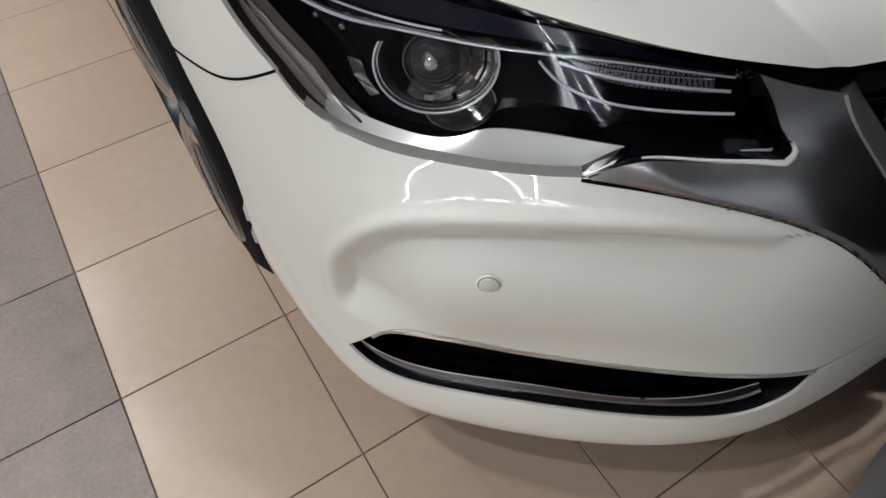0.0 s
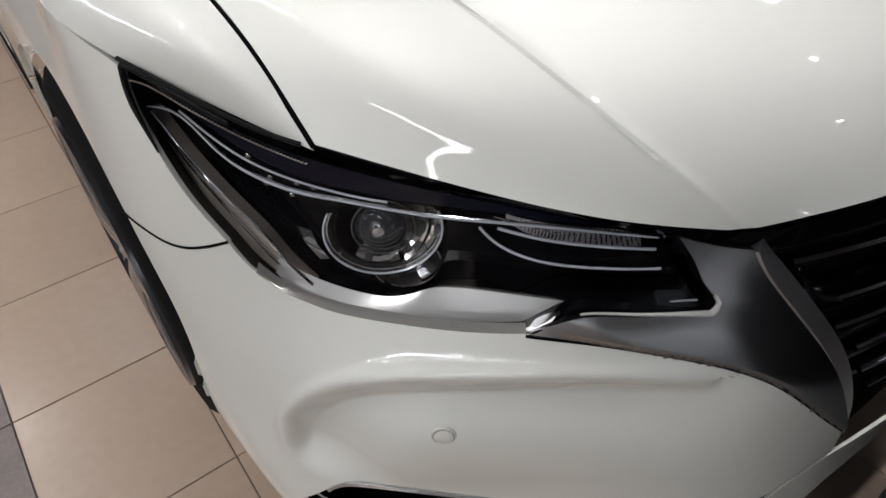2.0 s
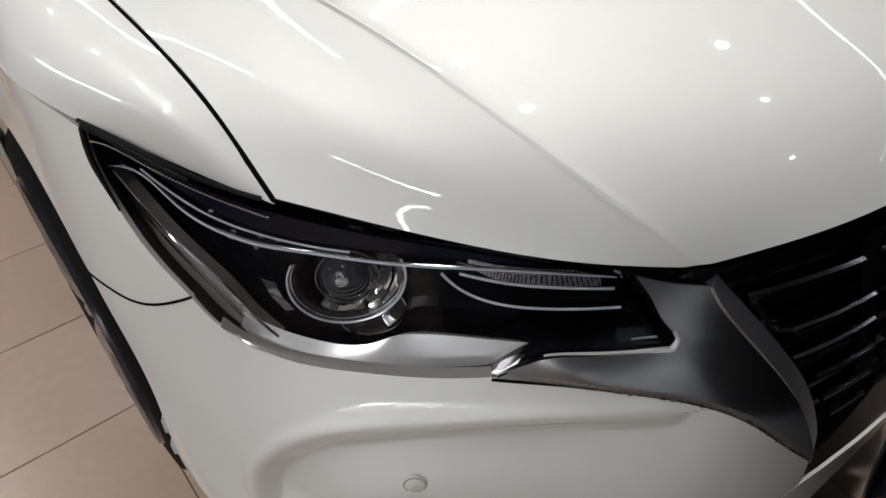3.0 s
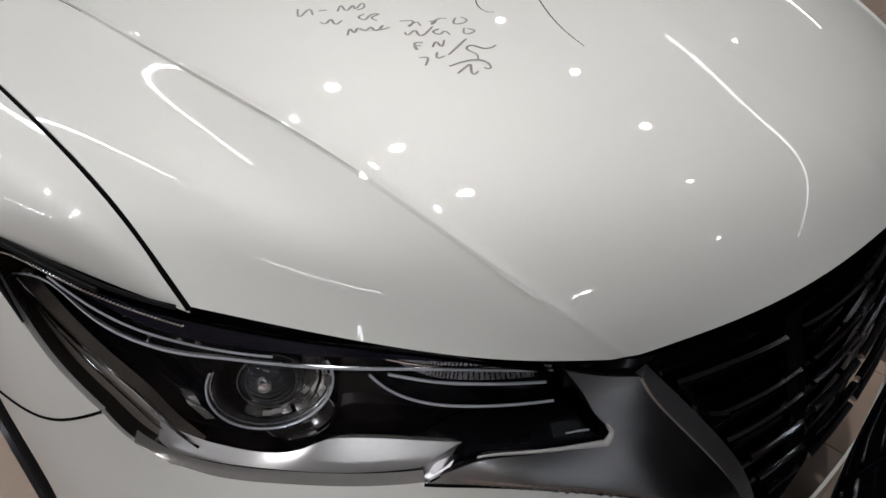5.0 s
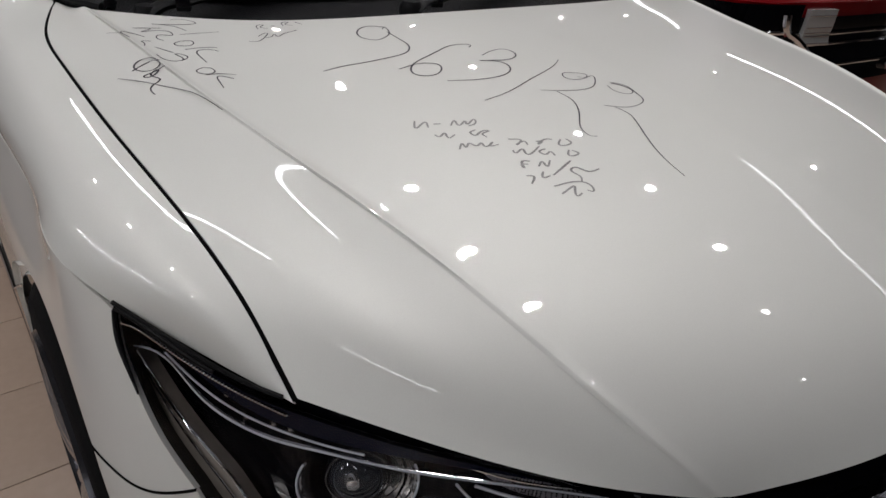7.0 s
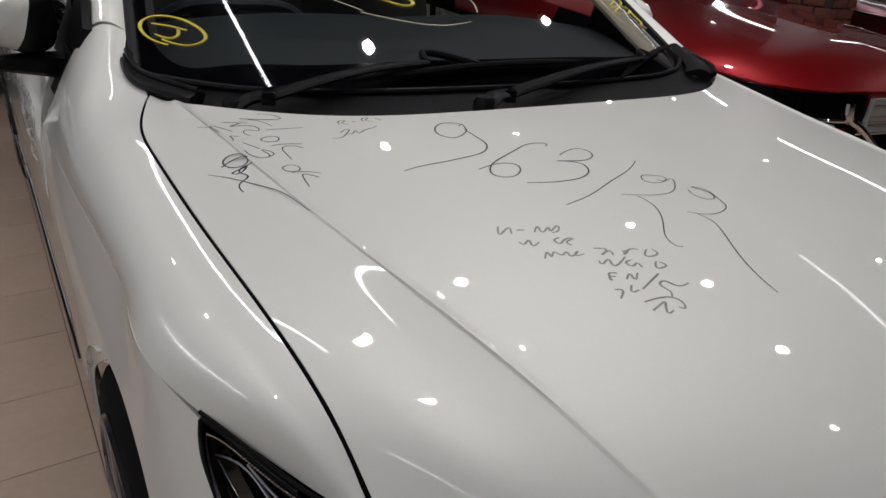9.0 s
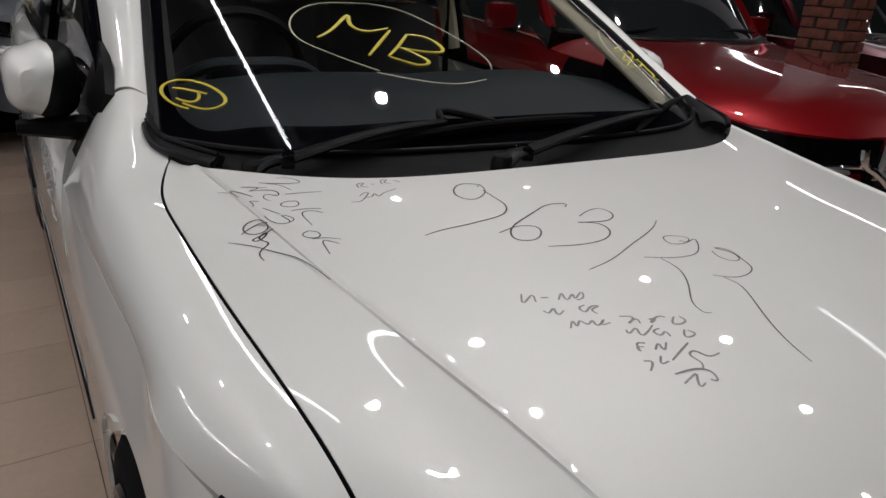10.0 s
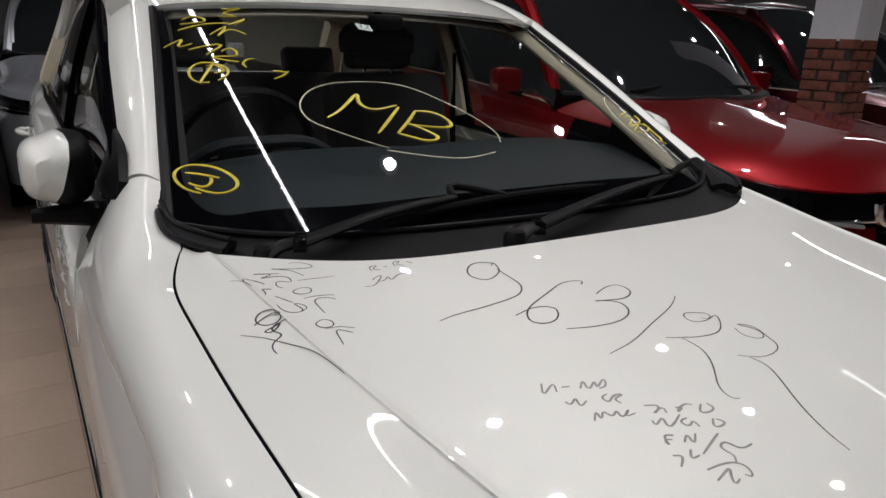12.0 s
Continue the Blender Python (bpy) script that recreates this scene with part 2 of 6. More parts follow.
# front of the car, from its middle round the corner to the flank; rows from the lip up to the bonnet's edge
FRONT = Sheet(
    [(0, -.195, .17), (-.22, -.185, .17), (-.44, -.140, .175), (-.61, -.035, .18), (-.74, .09, .185), (-.808, .20, .19), (-.822, .62, .19), (-.825, 1.15, .19), (-.825, 1.42, .19)],
    [(0, -.205, .235), (-.22, -.195, .235), (-.455, -.142, .235), (-.635, -.03, .235), (-.762, .09, .235), (-.822, .205, .24), (-.836, .62, .25), (-.84, 1.15, .25), (-.84, 1.42, .25)],
    [(0, -.200, .34), (-.22, -.185, .34), (-.455, -.115, .34), (-.645, .035, .345), (-.760, .135, .345), (-.828, .25, .35), (-.845, .62, .35), (-.845, 1.15, .35), (-.845, 1.42, .35)],
    [(0, -.190, .46), (-.22, -.175, .46), (-.46, -.085, .46), (-.64, .04, .47), (-.755, .15, .47), (-.822, .31, .47), (-.847, .62, .47), (-.847, 1.15, .47), (-.847, 1.42, .47)],
    [(0, -.160, .55), (-.22, -.145, .55), (-.455, -.060, .55), (-.615, .06, .55), (-.725, .175, .55), (-.805, .315, .56), (-.845, .62, .56), (-.847, 1.15, .56), (-.847, 1.42, .56)],
    [(0, -.140, .61), (-.22, -.118, .61), (-.448, -.030, .612), (-.593, .074, .600), (-.69, .185, .605), (-.782, .311, .632), (-.838, .62, .64), (-.845, 1.15, .64), (-.845, 1.42, .64)],
    [(0, -.110, .720), (-.22, -.078, .705), (-.407, -.009, .684), (-.56, .12, .714), (-.694, .262, .742), (-.792, .44, .775), (-.818, .66, .79), (-.83, 1.15, .80), (-.83, 1.42, .80)],
    unit=7,
)
# bonnet: a raised middle up to the crease, and the fall from the crease to the gap beside the wing; rows from nose to cowl
BONNET = Sheet(
    [(0, -.110, .720), (-.14, -.097, .714), (-.28, -.062, .701), (-.407, -.006, .686)],
    [(0, -.068, .757), (-.14, -.055, .751), (-.29, -.025, .735), (-.432, .022, .714)],
    [(0, .045, .806), (-.16, .055, .801), (-.33, .080, .788), (-.483, .123, .772)],
    [(0, .21, .850), (-.18, .22, .846), (-.36, .24, .836), (-.525, .28, .823)],
    [(0, .45, .891), (-.19, .455, .888), (-.39, .475, .879), (-.579, .51, .866)],
    [(0, .66, .914), (-.20, .67, .911), (-.42, .70, .903), (-.617, .76, .893)],
    [(0, .745, .9225), (-.21, .756, .9205), (-.44, .80, .914), (-.638, .90, .9105)],
    [(0, .825, .929), (-.22, .838, .928), (-.46, .895, .924), (-.660, 1.03, .926)],
)
BONNET_EDGE = Sheet(
    [(-.407, -.006, .686), (-.50, .062, .698), (-.60, .155, .720), (-.692, .258, .743)],
    [(-.432, .022, .714), (-.52, .095, .719), (-.615, .195, .746), (-.696, .300, .775)],
    [(-.483, .123, .772), (-.56, .180, .771), (-.635, .265, .791), (-.702, .360, .813)],
    [(-.525, .280, .823), (-.59, .325, .818), (-.655, .390, .8315), (-.711, .460, .843)],
    [(-.579, .510, .866), (-.630, .545, .8610), (-.680, .590, .8655), (-.725, .640, .872)],
    [(-.617, .760, .893), (-.655, .785, .8900), (-.695, .815, .8935), (-.732, .850, .899)],
    [(-.638, .900, .9105), (-.668, .915, .909), (-.700, .930, .9115), (-.728, .948, .914)],
    [(-.660, 1.03, .926), (-.672, 1.045, .925), (-.682, 1.057, .927), (-.691, 1.066, .931)],
)
SCREEN = Sheet(
    [(0, .945, .912), (-.30, .975, .912), (-.56, 1.055, .915), (-.69, 1.165, .923)],
    [(0, 1.32, 1.136), (-.28, 1.345, 1.131), (-.51, 1.405, 1.127), (-.628, 1.495, 1.128)],
    [(0, 1.69, 1.343), (-.27, 1.71, 1.339), (-.46, 1.755, 1.330), (-.568, 1.825, 1.316)],
)


def whole(sheet, n, m, v0=0.0, v1=1.0):
    """Both halves of a sheet that is drawn for one side of the car."""
    uu, vv = np.meshgrid(np.linspace(-1, 1, n), np.linspace(v0, v1, m), indexing="ij")
    p = sheet(np.abs(uu), vv)
    p[..., 0] *= np.where(uu > 0, -1, 1)
    return far_side(p)


def far_side(p):
    """The far half of the body, a little wider and set forward."""
    p = np.array(p)
    x = np.maximum(p[..., 0], 0)
    p[..., 1] -= .07 * x
    p[..., 0] += .06 * x
    return p


# ---- the white saloon: its outlines, as (u, v) on the sheets ----
SEAM = [(.532, .773), (.548, .742), (.565, .714), (.582, .697), (.602, .686), (.640, .668)]
LAMP_TOP = [(.540, .992), (.524, .996), (.508, .990), (.488, .984), (.472, .981), (.452, .985), (.425, .988), (.401, .988), (.378, .988), (.351, .988), (.324, .986), (.294, .984)]
SKIRT = [(.540, .988), (.555, .933), (.559, .870), (.552, .819), (.532, .773)]
LAMP_LOW = [(.532, .773), (.515, .739), (.495, .721), (.472, .719), (.441, .728), (.408, .739), (.358, .757)]
LAMP_IN = [(.358, .757), (.341, .788), (.327, .804), (.294, .799), (.264, .789), (.250, .783)]
TRIM_UP = [(.250, .783), (.247, .796), (.253, .838), (.269, .920), (.285, .985)]
TRIM_LOW = [(.358, .752), (.325, .742), (.290, .720), (.258, .692), (.229, .655), (.204, .598), (.181, .520), (.160, .446)]
FOG_TOP = [(.502, .226), (.475, .281), (.445, .324), (.411, .325), (.370, .309), (.311, .306), (.254, .308), (.205, .296), (.160, .372)]
FOG_LOW = [(.502, .218), (.490, .200), (.468, .190), (.424, .188), (.348, .180), (.281, .174), (.247, .175), (.211, .228), (.200, .285), (.160, .362)]
LIP = [(.538, .090), (.508, .074), (.455, .068), (.398, .062), (.321, .058), (.250, .052), (.204, .118), (.148, .235)]
ARCH_Y, ARCH_Z, ARCH_R = 0.70, 0.31, 0.347

WING = Sheet(
    [(-.697, .262, .740), (-.7075, .36, .8120), (-.7165, .46, .8420), (-.7305, .64, .8710), (-.7375, .85, .8980), (-.7335, .948, .9130), (-.6965, 1.069, .9315), (-.704, 1.15, .945), (-.680, 1.28, .998)],
    [(-.700, .268, .742), (-.734, .372, .811), (-.751, .47, .838), (-.768, .645, .8625), (-.778, .855, .8855), (-.779, .955, .899), (-.772, 1.075, .917), (-.750, 1.16, .946), (-.712, 1.29, 1.009)],
    [(-.703, .272, .742), (-.761, .392, .797), (-.786, .485, .814), (-.808, .66, .834), (-.818, .86, .848), (-.820, .965, .856), (-.818, 1.085, .866), (-.802, 1.19, .893), (-.757, 1.335, .965)],
    [(-.706, .277, .743), (-.784, .42, .770), (-.806, .51, .780), (-.822, .675, .789), (-.829, .87, .796), (-.830, .975, .798), (-.83, 1.095, .80), (-.83, 1.19, .80), (-.83, 1.41, .802)],
)


def on(sheet, *runs, n=30):
    """A (u, v) curve of several smooth runs, joined at corners."""
    out = []
    for r in runs:
        c = line(r, n)
        out.append(c if not out else c[1:])
    return np.concatenate(out)


def even(curve, n):
    return bent(curve, n)


def arch_uv(start, end, n=24):
    """The wheel arch on the flank as (u, v); the angle runs from the front (0) over the top (90)."""
    uu, vv = np.meshgrid(np.linspace(.5, 1.18, 420), np.linspace(0, 1, 200), indexing="ij")
    p = FRONT(uu, vv)
    out = []
    for a in np.linspace(start, end, n):
        y, z = ARCH_Y - ARCH_R * math.cos(radians(a)), ARCH_Z + ARCH_R * math.sin(radians(a))
        k = np.hypot(p[..., 1] - y, p[..., 2] - z).argmin()
        out.append((uu.ravel()[k], vv.ravel()[k]))
    c = np.array(out)
    for _ in range(5):
        c[1:-1] = (c[:-2] + 2 * c[1:-1] + c[2:]) / 4
    return c


car = thing("car", (0, 2.2, 0), "pearl white saloon car with handwriting on its bonnet, parked on tiles", "car")

# bonnet: middle and both falling edges in one skin
along = np.linspace(0.004, 1, 90)
fall = np.r_[np.linspace(1, .12, 26), .095, .07, .05, .040, .032, .027, .022, .017, .012, .006]
rise = 1 - np.r_[.003, .006, .010, .016, .024, .036, np.linspace(.06, 1, 44)]
edge_rows = BONNET_EDGE(*np.meshgrid(fall, along, indexing="ij"))
mid_rows = BONNET(*np.meshgrid(rise, along, indexing="ij"))
crease_line = BONNET(np.ones(90), along)
half = np.concatenate([edge_rows, crease_line[None], mid_rows])
# the crease is a narrow rounded ridge
FOLD, FOLD_WIDE = .0032, .009
away = np.linalg.norm(half - crease_line[None], axis=2)
half[..., 2] += FOLD * np.exp(-(away / FOLD_WIDE) ** 2)
away_half = mirrored(half)
away_half[:len(edge_rows), :, 2] -= .040 * (1 - np.exp(-away[:len(edge_rows)] / .045))
skin = far_side(np.concatenate([half, away_half[::-1][1:]]))
bonnet = part("bonnet", panel(skin), WHITE, car, sharp=60)

# dark tubes in the gaps between bonnet and wings, drawn for their shade
shut = BONNET_EDGE(np.ones(90), along) + np.array((-.0022, 0, -.0022))
for joint in (shut, far_side(mirrored(shut)) - np.array((0, 0, .040))):
    part("bonnet_gap_shade", tube(joint, .0024, 8), DARK, bonnet)

# bumper, one skin on each side of the grille
def ease(x, a, b):
    w = np.clip((x - a) / (b - a), 0, 1)
    return w * w * (3 - 2 * w)


ARCH_FRONT = arch_uv(50, -20)
seam = on(FRONT, SEAM[:-1] + [tuple(ARCH_FRONT[0])])
POCKET = line([(.508, .10), (.505, .20), (.501, .30), (.495, .38), (.492, .42), (.486, .465), (.472, .525), (.452, .580), (.425, .612), (.368, .640), (.311, .655), (.25, .650)], 600)
POCKET_ARC = FRONT(*POCKET.T)


def skin(uv):
    """The bumper's surface, with a shallow hollow under an arched crease; also its inward direction."""
    u, v = uv[..., 0], uv[..., 1]
    pts = FRONT(u, v)
    inward = np.cross(FRONT(u + .002, v) - pts, FRONT(u, v + .002) - pts)
    inward /= np.maximum(np.linalg.norm(inward, axis=-1), 1e-9)[..., None]
    inward *= np.where(inward[..., 1:2] > 0, 1, -1)
    d = np.full(u.shape, 9.0)
    for q in POCKET_ARC:
        d = np.minimum(d, np.linalg.norm(pts - q, axis=-1))
    roof = np.interp(u, POCKET[::-1, 0], POCKET[::-1, 1], left=.65, right=-1)
    signed = np.where(v < roof, d, -d)
    depth = .021 * ease(signed, -.004, .022) * (1 - .95 * ease(signed, .030, .150)) - .0035 * np.exp(-((signed + .009) / .009) ** 2)
    return pts + inward * (depth * ease(u, .20, .32) * ease(v, .30, .40))[..., None], inward


def ruled(top, low, w):
    w = np.asarray(w)[:, None, None]
    return np.asarray(top)[None] * (1 - w) + np.asarray(low)[None] * w


CORNER, FOG_TIP, LIP_TIP = (.495, .721), (.504, .2223), (.508, .074)
share = (CORNER[1] - FOG_TIP[1]) / (CORNER[1] - LIP_TIP[1])
FOG_TIP = (CORNER[0] + share * (LIP_TIP[0] - CORNER[0]), FOG_TIP[1])
under_lamp = line(LAMP_LOW[:3], 41)
corner_top = np.concatenate([even(seam[::-1], 30), even(under_lamp[:14], 10)[1:], even(under_lamp[13:], 34)[1:]])
corner_low = np.concatenate([even(arch_uv(50, 0), 30), even(arch_uv(0, -20), 10)[1:], even(line([tuple(ARCH_FRONT[-1]), (.575, .055), (.540, .078), LIP_TIP], 20), 34)[1:]])
corner_uv = ruled(corner_top, corner_low, np.r_[np.linspace(0, share, 70), np.linspace(share, 1, 20)[1:]])
cheek_top = np.concatenate([line(LAMP_LOW[2:], 40), line(TRIM_LOW, 60)[1:]])
cheek_low = np.concatenate([line([FOG_TIP] + FOG_TOP[1:-1], 70), line(FOG_TOP[-2:], 16)[1:]])
cheek_uv = ruled(even(cheek_top, 170), even(cheek_low, 170), np.linspace(0, 1, 70))
lip_top = np.concatenate([line([FOG_TIP] + FOG_LOW[1:-2], 60), line(FOG_LOW[-3:], 14)[1:], line([FOG_LOW[-1], (.12, .385), (0, .392)], 12)[1:]])
lip_low = np.concatenate([line([LIP_TIP] + LIP[2:], 60), line([(.148, .235), (.11, .27), (0, .275)], 12)[1:]])
lip_uv = ruled(even(lip_top, 140), even(lip_low, 140), np.linspace(0, 1, 20))
corner_pts, cheek, lower = skin(corner_uv)[0], skin(cheek_uv)[0], skin(lip_uv)[0]
cheek_in = skin(cheek_uv)[1]
bumper = part("bumper", joined(panel([corner_pts, cheek, lower], lip=.003, round_=.0012), panel([mirrored(corner_pts), mirrored(cheek), mirrored(lower)], lip=.003, round_=.0012)), WHITE, car)

# wing: the flank round the wheel, and the rounded shoulder up to the bonnet
tip = line([(.540, .990), (.60, 1.0), (.75, 1.0), (1.16, 1.0)], 60)
a_curve = np.concatenate([on(FRONT, SKIRT[::-1]), tip[1:]])
over = arch_uv(50, 205, 60)
b_curve = np.concatenate([seam, over[1:], line([tuple(over[-1]), (1.16, .06)], 10)[1:]])
flank = between(FRONT, even(a_curve, 150), even(b_curve, 150), 40)
uu, vv = np.meshgrid(np.linspace(0, 1, 90), np.linspace(0, 1, 30), indexing="ij")
shoulder = WING(uu, vv)
shoulder[..., 0] += .0022 * np.clip(1 - 3 * vv, 0, 1)
# its lower edge meets the flank
ridge = FRONT(np.linspace(.538, 1.17, 300), np.full(300, 1.0))
for i in range(90):
    foot = shoulder[i, -1].copy()
    goal = np.array([np.interp(foot[1], ridge[:, 1], ridge[:, k]) for k in range(3)])
    shoulder[i] += (goal - foot)[None] * (np.linspace(0, 1, 30) ** 2)[:, None]
DROP = np.array((0, 0, .060))
for side in (1, -1):
    f, g = (flank, shoulder) if side == 1 else (far_side(mirrored(flank)) - DROP, far_side(mirrored(shoulder)) - DROP)
    part("wing", joined(panel(f, lip=.004), panel(g, lip=.003, round_=.0006)), WHITE, car)
    gap = FRONT(*seam.T)
    # a dark tube along the seam in place of the gap's shade
    part("panel_gap_shade", tube(gap if side == 1 else mirrored(gap), .0016, 6), DARK, bumper)
# near-black backing behind the front panels, standing in for the shade inside
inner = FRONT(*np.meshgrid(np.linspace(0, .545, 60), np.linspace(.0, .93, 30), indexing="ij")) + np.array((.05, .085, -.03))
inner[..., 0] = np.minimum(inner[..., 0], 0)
part("void_backing", joined(panel(inner, lip=.001), panel(mirrored(inner), flip=True, lip=.001)), DARK, car)
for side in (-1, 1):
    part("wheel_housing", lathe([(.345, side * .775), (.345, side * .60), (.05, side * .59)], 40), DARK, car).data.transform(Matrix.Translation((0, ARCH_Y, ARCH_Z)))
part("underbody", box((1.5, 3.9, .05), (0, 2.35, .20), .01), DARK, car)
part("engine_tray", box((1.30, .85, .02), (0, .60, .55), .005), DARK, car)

# lamps and the satin frame of the grille
LAMP = Sheet(*(FRONT.net + np.array((.018, .026, -.012))), unit=7)
DEEP = Sheet(*(FRONT.net + np.array((.045, .062, -.030))), unit=7)
lamp_a = even(on(FRONT, LAMP_TOP), 120)
lamp_b = even(on(FRONT, SKIRT, LAMP_LOW, LAMP_IN), 120)
lens_pts = between(FRONT, lamp_a, lamp_b, 30)
housing_pts = between(DEEP, lamp_a, lamp_b, 30)
TRIM_SPLIT = line(TRIM_LOW, 60)
frame_a = np.concatenate([even(on(FRONT, LAMP_IN), 60), even(np.concatenate([line(TRIM_UP, 40), line([(.285, .985), (.236, .950)], 8)[1:]]), 80)])
frame_b = np.concatenate([even(TRIM_SPLIT[:34], 60), even(np.concatenate([TRIM_SPLIT[33:], line([(.160, .446), (.179, .632), (.198, .742), (.222, .868), (.236, .950)], 50)[1:]]), 80)])
frame_pts = between(FRONT, frame_a, frame_b, 41)
low_edge = FRONT(*TRIM_SPLIT.T)
d = np.full(frame_pts.shape[:2], 9.0)
for q in low_edge:
    d = np.minimum(d, np.linalg.norm(frame_pts - q, axis=2))
# a dark underside folds in along the lower edge, the broad face swells gently above it
swell = np.where(d < .009, .0075 * (d / .009) ** .7, .0075 * (1 - ease(d, .009, .070)))
swell *= ease(np.arange(140), 2, 26)[None] * (1 - ease(np.arange(140), 118, 138))[None]
frame_pts += swell[..., None] * np.array((-.42, -.86, .10))
bevel_a = line([(.236, .950), (.222, .868), (.198, .742), (.179, .632), (.160, .446)], 40)
bevel_b = line([(.226, .955), (.207, .864), (.181, .728), (.163, .620), (.148, .470)], 40)
bevel_pts = between(FRONT, bevel_a, bevel_b, 6)
bevel_pts += np.linspace(0, 1, 6)[:, None, None] * np.array((.004, .016, -.002)) + np.array((-.001, -.0025, 0))
LED = [(.560, .918), (.529, .936), (.519, .910), (.507, .893), (.491, .890), (.458, .906), (.418, .923), (.372, .938), (.329, .948), (.284, .953)]
LED_UPPER = [(.527, .945), (.498, .912), (.465, .916), (.431, .930)]
STRIP_TOP = [(.506, .752), (.488, .741), (.465, .738), (.447, .742), (.428, .764), (.414, .788), (.378, .802), (.331, .793)]
STRIP_LOW = [(.505, .740), (.486, .713), (.459, .710), (.425, .718), (.390, .722), (.350, .719)]
TURN = [(.385, .918), (.375, .893), (.358, .876), (.318, .866), (.276, .861)]
TURN_UPPER = [(.375, .922), (.348, .914), (.321, .913), (.284, .913)]
SKIRT_IN = [(.558, .912), (.546, .862), (.530, .823), (.515, .792), (.502, .757), (.484, .728)]
SKIRT_MID = [(.560, .910), (.552, .862), (.538, .815), (.521, .776), (.505, .744), (.488, .722)]
SKIRT_OUT = [(.563, .912), (.564, .862), (.555, .810), (.538, .768), (.515, .732), (.492, .708)]
REFLECT = material("smoked_chrome", (0.42, 0.37, 0.32), 0.26, 0.5, vary=0.15, scale=6)
LIGHT_GUIDE = material("milky_light_guide", (0.74, 0.77, 0.84), 0.20, 0.4, vary=0.05, coat=1.0)
LAMP_SILVER = material("silvered_plastic", (0.84, 0.82, 0.80), 0.09, 0.92, vary=0.12, scale=45, coat=0.6)
NAVY = material("dark_blue_bezel", (0.005, 0.006, 0.015), 0.10, vary=0.1, spec=0.2)
MESH_GRID = material("grey_reflector", (0.16, 0.15, 0.16), 0.3, 0.6, vary=0.5, scale=160)
LIP_GREY = material("grey_clear_lip", (0.40, 0.385, 0.36), 0.22, 0.55, vary=0.1, scale=12)
SMOKE_RIM = material("dark_mirror_plastic", (0.20, 0.19, 0.185), 0.12, 0.8, vary=0.3, scale=40)
PROJ = material("projector_glass", (0.02, 0.022, 0.026), 0.03, vary=0.05, coat=1.0)
aim = Vector((-.50, -.84, .16)).normalized()
FORE = np.array((-.003, -.005, .001))


def aimed(bm, at, direction=aim):
    bm.transform(Matrix.Translation(at) @ direction.to_track_quat("Z", "Y").to_matrix().to_4x4())
    return bm


